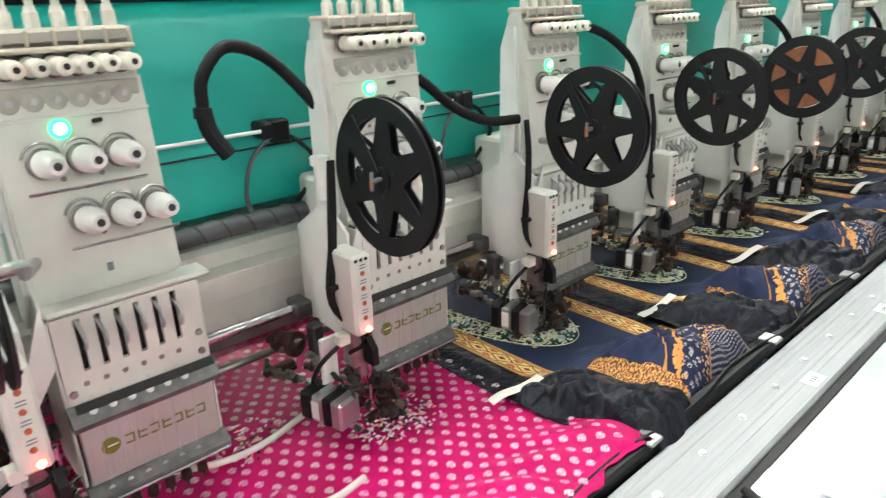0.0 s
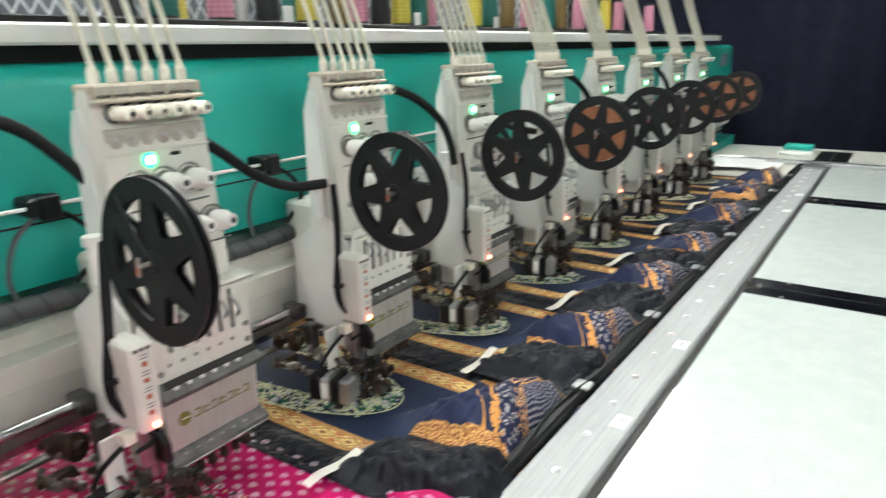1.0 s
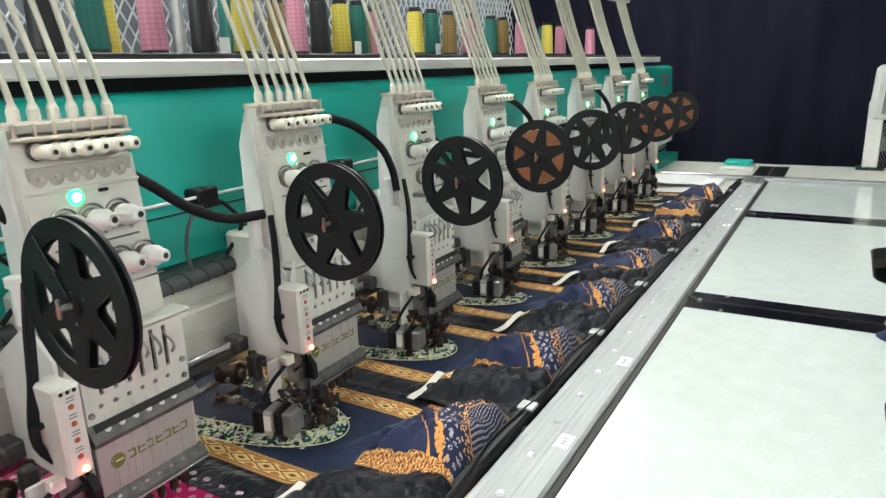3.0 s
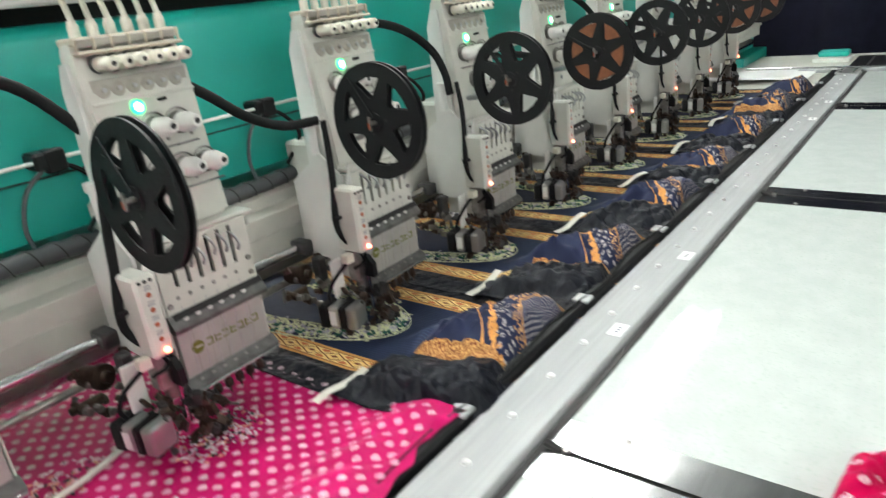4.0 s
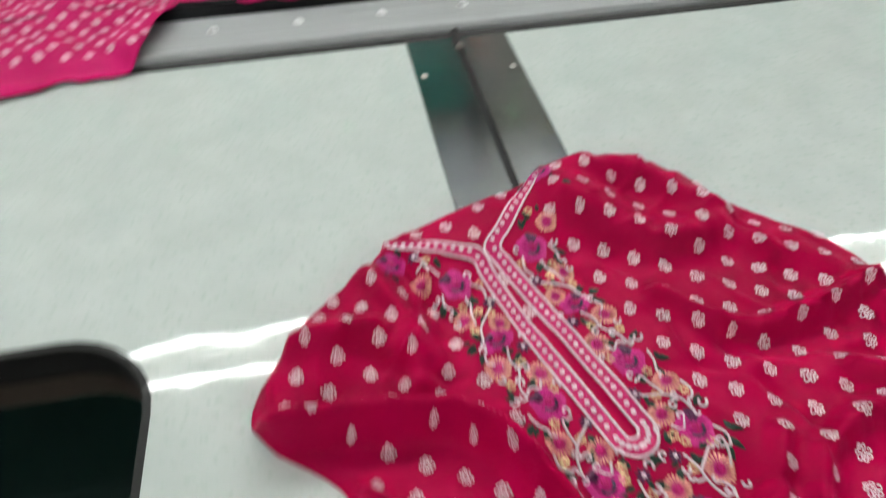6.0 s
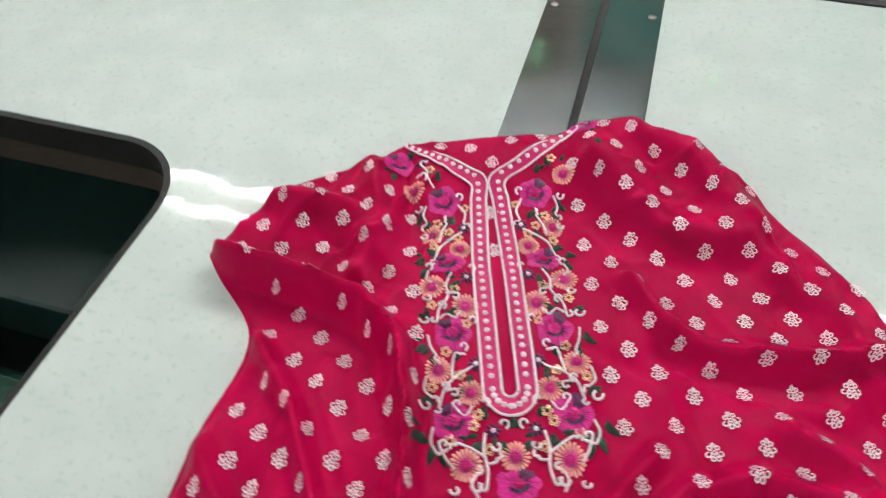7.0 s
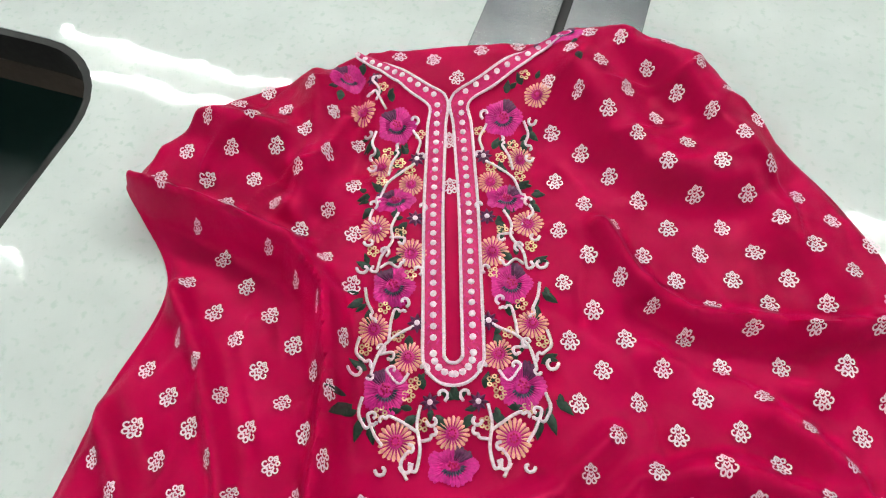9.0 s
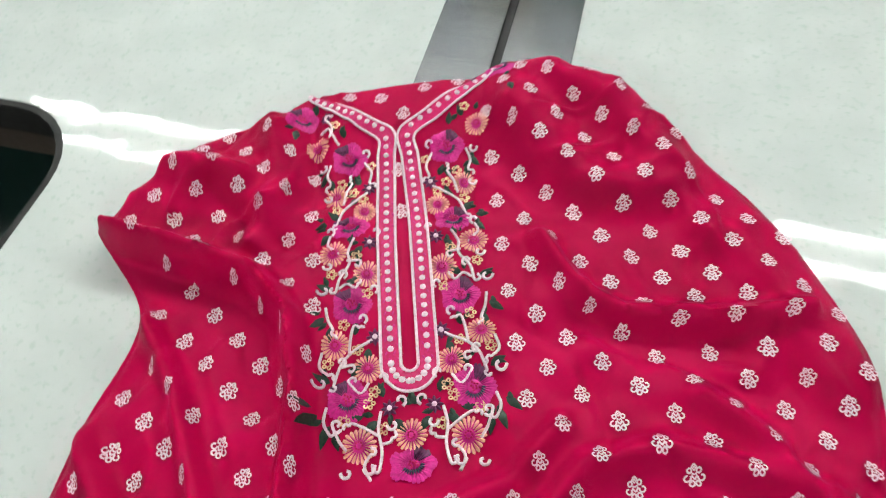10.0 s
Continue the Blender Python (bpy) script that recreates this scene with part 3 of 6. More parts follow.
def joint(x):
    t = thing("metal_threshold", "pair of brushed stainless strips covering the table joint", "strip", "joint strips", (x, 0, TABLE))
    for s in (-1, 1):
        part("strip", Geo().box(min(s * 0.004, s * (HALF + 0.003)), max(s * 0.004, s * (HALF + 0.003)), YF, -0.066, -0.02, 0.0012, 0.0006), INOX, t)
        for y in (-0.16, -0.62, -1.06):
            part("screw", Geo().lathe((s * 0.058, y, 0.001), (0, 0, 1), [(0, 0.005), (0.0015, 0.0048), (0.0022, 0.003)], 10), STEEL, t)
    part("slit", Geo().box(-0.0042, 0.0042, YF, -0.066, -0.03, -0.004, 0.0005), SLOT, t)
    part("hinge_pin", Geo().rod((0, -0.09, 0.0), (0, -0.066, 0.008), 0.006), SLOT, t)
    part("pin_bolt", Geo().lathe((0, -0.098, 0.002), (0, 0, 1), [(0, 0.006), (0.004, 0.005)], 8), STEEL, t)


for x in JOINTS:
    joint(x)

rail = thing("aluminium_rail", "brushed aluminium frame rail with fine grooves and domed screws", "rail")
g = Geo()
prof = [(-0.056, 0.79), (-0.056, 0.806), (-0.052, 0.812)]
for y in (-0.030, -0.018, 0.018, 0.030):
    prof += [(y - 0.0006, 0.812), (y, 0.8115), (y + 0.0006, 0.812)]
prof += [(0.042, 0.812), (0.045, 0.808), (0.045, 0.79)]
g.prism(prof, "x", -2.4, 3.76)
part("profile", g, ALU, rail, "", 25)
part("gap_seal", Geo().box(-2.4, 3.86, -0.070, -0.057, 0.786, 0.8025, 0.001), SLOT, rail, "black rubber strip along the rail")
for k in range(-24, 29):
    x = 0.4665 + 0.1168 * k
    if -2.35 < x < 3.75:
        part("screw", Geo().lathe((x, 0.0, 0.8115), (0, 0, 1), [(0, 0.0070), (0.0012, 0.0070), (0.0016, 0.0058), (0.0042, 0.0052), (0.0052, 0.003)], 12), ZINC, rail)
for x in (0.86, 1.22, 2.62, 2.95):
    part("paper_label", Geo().box(x, x + 0.045, -0.046, -0.02, 0.8118, 0.8124, 0.0001), PAPER, rail, "small white paper label")
    for j in range(3):
        part("label_mark", Geo().box(x + 0.012 + 0.008 * j, x + 0.016 + 0.008 * j, -0.037, -0.030, 0.8123, 0.8128, 0.0001), INK, rail)
bar = thing("cloth_clamp", "black clamping bar along the embroidery frame", "bar")
part("bar", Geo().box(-2.4, 3.8, 0.050, 0.074, 0.79, 0.825, 0.005), BLACK, bar)
part("clip_wire", Geo().sweep(spline([(x, 0.062 + 0.008 * math.sin(x * 17), 0.828) for x in np.arange(-2.3, 3.7, 0.1)], 3), 0.0025, 6), BLACK, bar)
for k in range(-4, 9):
    part("clip", Geo().box(0.53 + 0.4 * k, 0.56 + 0.4 * k, 0.046, 0.078, 0.822, 0.829, 0.002), PALESTEEL, bar)

deck = structure("machine_deck", Geo().box(-2.4, 3.82, 0.0755, 0.95, 0.76, 0.797, 0.002), WHITE, "white machine deck under the cloths", "deck")
structure("far_deck", Geo().box(3.905, 4.50, -1.15, 0.9, 0.765, 0.8, 0.003), WHITE, "white table end beyond the cross rail", "table")
cr = thing("cross_rail", "aluminium cross rail at the far end of the table", "rail")
part("profile", Geo().box(3.825, 3.90, -1.15, 0.5, 0.785, 0.815, 0.003), ALU, cr)
part("guide", Geo().box(3.85, 3.865, -1.15, 0.5, 0.8145, 0.822, 0.002), CHROME, cr)
part("bracket", Geo().box(3.66, 3.825, -0.05, 0.05, 0.8125, 0.818, 0.002), PALESTEEL, cr)
for j in range(6):
    part("screw", Geo().lathe((3.68 + 0.025 * j, -0.03 + 0.06 * (j % 2), 0.818), (0, 0, 1), [(0, 0.006), (0.004, 0.004)], 8), CHROME, cr)
bp = thing("sewing_insert", "black plate with a slot on the far table", "plate", "", (4.16, -0.05, 0.8))
part("plate", Geo().box(-0.20, 0.20, -0.08, 0.08, 0, 0.006, 0.002), BLACK, bp)
part("slot", Geo().box(-0.16, 0.16, -0.006, 0.006, 0.005, 0.0075, 0.001), STEEL, bp)
bp2 = thing("sewing_insert", "dark metal plate on the far table beside the stand", "plate", "", (4.14, -0.78, 0.8))
part("plate", Geo().box(-0.22, 0.14, -0.08, 0.10, 0, 0.006, 0.002), STEEL, bp2)
part("slot", Geo().box(-0.02, 0.02, -0.03, 0.03, 0.005, 0.0075, 0.001), BLACK, bp2)
tb = thing("teal_box", "small teal plastic box with a white base on the far table", "box", "", (4.26, 0.14, 0.8))
part("base", Geo().box(-0.10, 0.08, -0.09, 0.09, 0, 0.02, 0.004), PLASTIC, tb)
part("case", Geo().box(-0.03, 0.07, -0.075, 0.075, 0.02, 0.05, 0.008), TEAL, tb)
pp = thing("paper_sheet", "white paper sheets lying past the last cloth", "paper", "", (3.62, 0.30, 0.815))
for j, (a, b) in enumerate(((0, 0), (0.05, 0.09), (-0.03, 0.2))):
    part("sheet", Geo().box(-0.10 + a, 0.14 + a, -0.16 + b, 0.12 + b, 0.002 * j, 0.0015 + 0.002 * j, 0.0003), PAPER, pp)

LEVEL = DROP
# ---- the beam, the teal cover, the conduit and the rods behind the heads ----
beam = thing("machine_beam", "long white painted machine beam with stepped mouldings", "beam")
g = Geo()
g.prism([(0.60, 0.945), (0.575, 0.95), (0.575, 1.0), (0.565, 1.005), (0.565, 1.042), (0.590, 1.05), (0.590, 1.072), (0.60, 1.08), (0.85, 1.08), (0.85, 0.945)], "x", -2.4, 4.45)
part("body", g, WHITE, beam, "", 25)
part("chrome_rod", Geo().rod((-2.4, 0.535, 0.968), (3.6, 0.535, 0.968), 0.0085, 14), CHROME, beam)
part("chrome_rod", Geo().rod((-2.4, 0.53, 0.915), (3.6, 0.53, 0.915), 0.006, 12), STEEL, beam)
# added reflector, tilted to mirror the ceiling tubes as a bright line
part("glint_strip", Geo().prism([(0.585, 0.918), (0.620, 0.939), (0.620, 0.925), (0.587, 0.905)], "x", -2.4, 4.4), CHROME, beam, "added sloping mirror strip under the beam")
# near-black sheet that paints the shade in the opening behind the beam
part("recess_shade", Geo().box(-2.4, 4.4, 1.0, 1.02, 0.70, 0.944, 0.001), SLOT, beam)
lb = thing("work_lamp", "thin white light tube glowing behind the beam", "lamp")
part("light_tube", Geo().rod((0.2, 0.93, 0.83), (3.6, 0.93, 0.83), 0.008, 8), plain("pale_tube_glow", (0.9, 0.9, 0.9), 0.4, emit=(1, 1, 0.98), power=16.0, bump=0), lb)
for x in (0.2, 1.35, 2.5, 3.6):
    part("lamp_clip", Geo().box(x - 0.01, x + 0.01, 0.92, 0.945, 0.807, 0.84, 0.002), PLASTIC, lb)
for k in range(-6, 10):
    part("joint_screw", Geo().lathe((0.4 * k + 0.13, 0.5655, 1.03), (0, -1, 0), [(0, 0.007), (0.004, 0.006)], 8), STEEL, beam)
con = thing("conduit", "dark grey spiral-wrapped cable conduit lying along the beam", "conduit")
pts = [(x, 0.585 + 0.008 * math.sin(2.2 * x), 1.100 + 0.006 * math.sin(7.9 * x)) for x in np.arange(-2.4, 4.2, 0.02)]
part("sleeve", Geo().sweep(pts, 0.0155, 10, 0.09), HOSE, con, "", 60)
part("spiral_gap", Geo().sweep([(x, 0.585 + 0.008 * math.sin(2.2 * x) + 0.0158 * math.cos(x * 160), 1.100 + 0.006 * math.sin(7.9 * x) + 0.0158 * math.sin(x * 160)) for x in np.arange(-1.0, 3.4, 0.0033)], 0.0011, 4), SLOT, con, "", 60)
cov = thing("machine_cover", "long glossy teal painted machine cover with rounded edges", "cover")
arc = [(0.640 + 0.03 - 0.03 * math.cos(a), 1.392 + 0.03 * math.sin(a)) for a in np.linspace(0, math.pi / 2, 7)]
part("shell", Geo().prism([(0.628, 1.118), (0.634, 1.26), *arc, (0.95, 1.422), (0.95, 1.118)], "x", -2.4, 4.66), TEAL, cov, "", 30)
part("seam", Geo().box(-2.4, 4.65, 0.627, 0.634, 1.205, 1.2075, 0.0006), SLOT, cov)
part("rod_line", Geo().rod((-2.4, 0.60, 1.235), (4.2, 0.60, 1.235), 0.003, 8), PLASTIC, cov, "thin white rod in front of the cover")
part("name_panel", Geo().box(4.35, 4.5, 0.628, 0.6345, 1.30, 1.37, 0.003), INK, cov, "small grey panel")
for k in range(-3, 10):
    part("cable_clamp", Geo().box(0.4 * k - 0.10, 0.4 * k - 0.06, 0.592, 0.634, 1.222, 1.248, 0.004), BLACK, cov)
part("foot", Geo().box(4.05, 4.6, 0.56, 0.9, 0.80, 0.86, 0.006), TEAL, cov)
part("end_column", Geo().box(4.2, 4.6, 0.64, 0.9, 0.86, 1.118, 0.006), TEAL, cov)
part("end_unit", Geo().box(3.95, 4.2, 0.56, 0.64, 0.98, 1.10, 0.006), WHITE, cov)

# ---- thread shelf with cones, guard and tube holders ----
shelf = thing("thread_shelf", "long white-edged thread shelf with a black top", "shelf")
part("edge", Geo().box(-2.4, 4.28, 0.632, 0.652, 1.446, 1.476, 0.004), PLASTIC, shelf, "white front edge")
part("board", Geo().box(-2.4, 4.28, 0.6525, 1.2, 1.45, 1.4755, 0.002), DARKWOOD, shelf, "black shelf board")
part("rim", Geo().box(-2.4, 4.28, 0.655, 0.672, 1.4757, 1.487, 0.002), DARKWOOD, shelf)
# near-black slab: the shade below the shelf board, put in as colour
part("gap_shade", Geo().box(-2.4, 4.2, 0.70, 1.1, 1.4225, 1.4495, 0.002), SLOT, shelf, "near-black filler for the shade under the shelf")
for x in (-0.72, 1.08, 2.62):
    part("upright", Geo().rod((x, 1.06, 1.476), (x, 1.06, 2.45), 0.016, 12), PALESTEEL, shelf, "grey steel upright")


def cone(x, y, colour, scale=1.0):
    mat, word = CONES[colour]
    t = thing("thread_cone", f"{word} embroidery thread cone standing on the shelf", "thread cone", "thread cones", (x, y, 1.4875))
    h = 0.138 * scale
    prof = [(0.006, 0.020)]
    n = 16
    for k in range(n + 1):
        a = k / n
        prof.append((0.010 + (h - 0.02) * a, 0.0262 - 0.0042 * a + 0.0006 * (k % 2)))
    prof.append((h - 0.008, 0.014))
    part("winding", Geo().lathe((0, 0, 0), (0, 0, 1), prof, 18), mat, t, "", 50)
    part("core", Geo().lathe((0, 0, 0), (0, 0, 1), [(0, 0.0265), (0.007, 0.025), (h - 0.009, 0.019), (h + 0.004, 0.0180), (h + 0.004, 0.010)], 14), BLACK, t, "black plastic cone core")


ROWFRONT = [(0.585, "black"), (0.672, "teal"), (0.795, "pink"), (0.915, "black"), (1.03, "yellow"), (1.20, "pink"), (1.285, "black"), (1.37, "yellow"), (1.445, "teal"),
            (1.73, "yellow"), (1.83, "teal"), (1.94, "olive"), (2.08, "pink"), (2.25, "teal"), (2.35, "olive"), (2.52, "pink"), (2.80, "yellow"), (2.96, "pink"), (3.38, "pink")]
for x, c in ROWFRONT:
    cone(x, 0.78, c, 1.0)
for x, c in ((0.775, "yellow"), (1.10, "teal"), (1.26, "olive"), (1.62, "olive"), (1.66, "pink"), (2.0, "olive"), (2.78, "olive"), (3.05, "teal"), (0.2, "pink"), (0.05, "teal"), (-0.15, "olive"), (-0.35, "yellow"), (0.38, "black"), (-0.55, "pink")):
    cone(x, 0.90, c, 1.03)
for x in (0.93, 1.38, 1.79, 2.62):
    t = thing("paper_tag", "small white paper tag stuck on the shelf", "tag", "paper tags", (x, 0.735, 1.4875))
    part("tag", Geo().box(-0.014, 0.014, 0, 0.001, 0, 0.035, 0.0003), PAPER, t)

gd = thing("wire_guard", "diamond-mesh galvanised wire guard behind the thread cones", "wire guard")
g = Geo()
for k in range(-18, 130):
    x = -1.2 + 0.034 * k
    for s in (-1, 1):
        x1 = x + s * 0.55
        a, b = max(min(x, x1), -1.2), min(max(x, x1), 3.1)
        if b - a < 0.05:
            continue
        za = 1.48 + 0.95 * (abs(a - x) / 0.55)
        zb = 1.48 + 0.95 * (abs(b - x) / 0.55)
        g.rod((a, 1.085 + 0.003 * s, za), (b, 1.085 + 0.003 * s, zb), 0.0026, 5)
ob = part("mesh", g, GUARD, gd, "", 60)
ob["kind"] = "stuff"
part("guard_frame", Geo().rod((-1.2, 1.085, 1.485), (3.1, 1.085, 1.485), 0.006, 8), GUARD, gd)

holder = thing("tube_rail", "white rail carrying the thread tube holders above the heads", "rail")
part("bar", Geo().box(-2.2, 3.45, 0.60, 0.635, 1.735, 1.775, 0.004), PLASTIC, holder)
for x in (-0.7, 1.08, 2.62):
    part("arm", Geo().box(x - 0.012, x + 0.012, 0.636, 1.06, 1.74, 1.765, 0.003), PALESTEEL, holder)

# ---- embroidery heads ----


def tube_bundle(cx):
    """Six clear thread tubes from the holder down to a head."""
    t = thing("thread_tube_bundle", "six clear yellowed thread tubes running down to an embroidery head", "thread tubes", "thread tube bundles", (cx, 0, 0))
    part("holder_block", Geo().box(-0.065, 0.085, 0.563, 0.599, 1.725, 1.755, 0.004), PLASTIC, t, "white holder block")
    for k in range(6):
        x0, x1 = -0.048 + 0.0245 * k, -0.052 + 0.0262 * k
        p = spline([(x0, 0.468, 1.400), (x0 + 0.001, 0.478, 1.43), ((x0 + x1) / 2 + 0.004 * math.sin(k * 2.1), 0.530, 1.57), (x1, 0.580, 1.728)], 6)
        part("tube", Geo().sweep(p, 0.0042, 8), TUBEMAT, t, "", 60)
        part("guide_pin", Geo().lathe((x1, 0.580, 1.752), (0, -0.2, 1), [(0, 0.007), (0.012, 0.007), (0.014, 0.004), (0.03, 0.004)], 8), PLASTIC, t)


def reel(cx, filled, turn):
    """A spoked reel of sequin tape, its axle along the machine."""
    kind = "black spoked plastic reel with brown sequin tape on an embroidery head" if filled else "empty black spoked plastic reel on an embroidery head"
    t = thing("sequin_reel", kind, "reel", "sequin reels", (cx - 0.127, 0.262, 1.224))
    quads, rad = [], (0.004, 0.037, 0.0690, 0.0790, 0.090)
    for s in range(6):
        c = 60 * s + turn
        # openings: narrow at the hub, broad at the rim
        a_in, a_out = 4.5, 22.0
        ring = lambda r, a: (r * math.cos(radians(a)), r * math.sin(radians(a)))
        br = [(-30, -a_out), (-a_out, -a_out / 3), (-a_out / 3, a_out / 3), (a_out / 3, a_out), (a_out, 30)]
        bi = [(-30, -a_in), (-a_in, -a_in / 3), (-a_in / 3, a_in / 3), (a_in / 3, a_in), (a_in, 30)]
        for k in range(5):
            (o0, o1), (i0, i1) = br[k], bi[k]
            quads.append([ring(rad[0], c + i0), ring(rad[0], c + i1), ring(rad[1], c + i1), ring(rad[1], c + i0)])
            if k in (0, 4):
                quads.append([ring(rad[1], c + i0), ring(rad[1], c + i1), ring(rad[2], c + o1), ring(rad[2], c + o0)])
            quads.append([ring(rad[2], c + o0), ring(rad[2], c + o1), ring(rad[3], c + o1), ring(rad[3], c + o0)])
            quads.append([ring(rad[3], c + o0), ring(rad[3], c + o1), ring(rad[4], c + o1), ring(rad[4], c + o0)])
    for x in (-0.006, 0.0042):
        part("flange", Geo().cells(quads, x, x + 0.002, lambda a, b, z: (z, a, b)), BLACK, t, "", 30)
        part("rim", Geo().lathe((x - 0.0008, 0, 0), (1, 0, 0), [(0, 0.086), (0, 0.0905), (0.0036, 0.0905), (0.0036, 0.086)], 48, False), BLACK, t)
    part("core", Geo().lathe((-0.0035, 0, 0), (1, 0, 0), [(0, 0.024), (0.0073, 0.024)], 24), BLACK, t)
    if filled:
        part("tape_winding", Geo().lathe((-0.005, 0, 0), (1, 0, 0), [(0, 0.067), (0.010, 0.067)], 36), BROWN, t, "brown wound sequin tape")
    part("axle", Geo().lathe((-0.022, 0, 0), (1, 0, 0), [(0, 0.0025), (0.002, 0.0034), (0.014, 0.0034), (0.015, 0.0045), (0.05, 0.0045)], 12), STEEL, t, "steel axle")
    part("hub_plate", Geo().lathe((-0.0085, 0, 0), (1, 0, 0), [(0, 0.012), (0.0005, 0.014), (0.003, 0.014)], 20), BLACK, t)
    for k in range(3):
        a = radians(turn + 30 + 120 * k)
        part("hub_hole", Geo().lathe((-0.0066, 0.021 * math.cos(a), 0.021 * math.sin(a)), (1, 0, 0), [(0, 0.0022), (0.0008, 0.0022)], 8), SLOT, t)
    part("wing_clip", Geo().box(-0.023, -0.018, -0.0022, 0.0022, -0.011, 0.011, 0.0015), STEEL, t)
    part("red_mark", Geo().box(-0.0236, -0.0228, -0.0014, 0.0014, -0.008, 0.001, 0.0003), ORANGE, t)
    part("tension_strip", Geo().box(-0.0105, -0.0085, -0.0042, 0.0042, 0.006, 0.082, 0.0008, pose(0, 0, 0, -62 if filled else -35)), BLACK, t)
    part("bracket_arm", Geo().sweep(spline([(0.02, 0.0, 0.0), (0.04, 0.03, -0.01), (0.05, 0.10, -0.04), (0.07, 0.16, -0.05)], 5), 0.006, 8), PALESTEEL, t, "steel arm holding the reel")


def embroidery_head():
    """One head with its tension panel, needle case and sequin feeder, its lamp at x = 0."""
    h = thing("embroidery_head", "ivory white six-needle embroidery head with tension knobs and a green lamp", "embroidery head", "embroidery heads")
    # tension box: sloping front, chamfered rear
    g = Geo().prism([(0.462, 1.392), (0.437, 1.112), (0.505, 1.085), (0.505, 1.12), (0.502, 1.33), (0.492, 1.378), (0.484, 1.392)], "x", -0.064, 0.088)
    part("tension_box", g, WHITE, h, "", 25)
    part("head_arm", Geo().box(-0.045, 0.07, 0.5, 0.60, 1.0, 1.16, 0.006), WHITE, h)
    part("side_cheek", Geo().prism([(0.472, 1.366), (0.454, 1.13), (0.486, 1.080), (0.506, 1.09), (0.503, 1.33), (0.490, 1.366)], "x", -0.070, -0.0645), PLASTIC, h, "white side cover")
    part("side_cheek", Geo().prism([(0.472, 1.366), (0.454, 1.13), (0.486, 1.080), (0.506, 1.09), (0.503, 1.33), (0.490, 1.366)], "x", 0.0885, 0.094), PLASTIC, h, "white side cover")
    part("front_plate", Geo().prism([(0.4585, 1.345), (0.4555, 1.345), (0.4335, 1.125), (0.4365, 1.125)], "x", -0.062, 0.092), WHITE, h)
    part("top_cap", Geo().box(-0.064, 0.088, 0.452, 0.494, 1.386, 1.397, 0.003), TAN, h, "tan plastic thread guide rack")
    part("cap_recess", Geo().box(-0.058, 0.084, 0.4495, 0.4535, 1.3835, 1.3945, 0.001), GREYPL, h)
    for k in range(7):
        part("cap_rib", Geo().box(-0.0625 + 0.0245 * k, -0.0585 + 0.0245 * k, 0.4475, 0.452, 1.376, 1.396, 0.001), TAN, h)
    part("guide_ledge", Geo().box(-0.064, 0.088, 0.440, 0.458, 1.374, 1.3795, 0.002), TAN, h)
    for k in range(6):
        x = -0.048 + 0.0245 * k
        part("tube_socket", Geo().lathe((x, 0.468, 1.392), (0, 0.03, 1), [(0, 0.0075), (0.02, 0.0075), (0.022, 0.006), (0.026, 0.0055)], 10), IVORY, h)
        kx = -0.036 + 0.0218 * k
        up = part("upper_tensioner", Geo().lathe((kx, 0.456, 1.361), (0.12, -1, 0.0), [(0, 0.0095), (0.006, 0.0105), (0.008, 0.0085), (0.024, 0.0095), (0.034, 0.0088), (0.036, 0.006)], 12), IVORY, h)
        part("tensioner_ring", Geo().lathe((kx - 0.0005, 0.4575, 1.361), (0.12, -1, 0.0), [(0, 0.0115), (0.003, 0.0125), (0.005, 0.0115)], 14), DARKSTEEL, up)
        part("tensioner_hole", Geo().lathe((kx + 0.0043, 0.4204, 1.361), (0.12, -1, 0), [(0, 0.0035), (0.0012, 0.0033)], 8), SLOT, up)
        tw = part("thread_wheel", Geo().lathe((kx - 0.004, 0.4575, 1.327), (0, -1, 0.09), [(0, 0.0105), (0.004, 0.0105), (0.006, 0.008), (0.007, 0.004), (0.010, 0.004)], 14), GREYPL, h, "clear grey thread wheel")
        part("wheel_screw", Geo().lathe((kx - 0.004, 0.448, 1.328), (0, -1, 0.09), [(0, 0.0035), (0.002, 0.003)], 8), PALESTEEL, tw)
    part("wheel_backing", Geo().box(-0.054, 0.088, 0.4535, 0.4585, 1.313, 1.342, 0.001), GREYPL, h)
    part("panel_edge", Geo().box(-0.060, 0.093, 0.448, 0.4565, 1.3085, 1.3125, 0.001), WHITE, h)
    part("status_lamp", Geo().lathe((0.0, 0.4525, 1.298), (0, -1, 0.09), [(0, 0.0108), (0.003, 0.0106), (0.0045, 0.0085)], 14), GREENLED, h, "lit green status lamp")
    part("lamp_core", Geo().lathe((0.0, 0.4482, 1.2984), (0, -1, 0.09), [(0, 0.0064), (0.002, 0.0052), (0.003, 0.001)], 14), GREENCORE, h, "glowing green-white lens")
    part("toggle_switch", Geo().rod((0.034, 0.452, 1.302), (0.038, 0.440, 1.304), 0.0025), BLACK, h)
    for row, (z, xs) in enumerate(((1.266, (-0.024, 0.014, 0.052)), (1.203, (0.002, 0.039, 0.076)))):
        yf = 0.4335 + (z - 1.125) / 0.22 * 0.022
        for x in xs:
            part("tension_disc", Geo().lathe((x, yf, z), (0, -1, 0.1), [(0, 0.015), (0.003, 0.0165), (0.004, 0.012), (0.006, 0.0165), (0.008, 0.015)], 16), STEEL, h, "steel tension discs")
            prof = [(0.006, 0.0120), (0.010, 0.0142)] + [(0.011 + 0.0016 * j, 0.0146 - 0.0012 * (j % 2)) for j in range(11)] + [(0.029, 0.0135), (0.032, 0.0105), (0.042, 0.0098), (0.044, 0.008)]
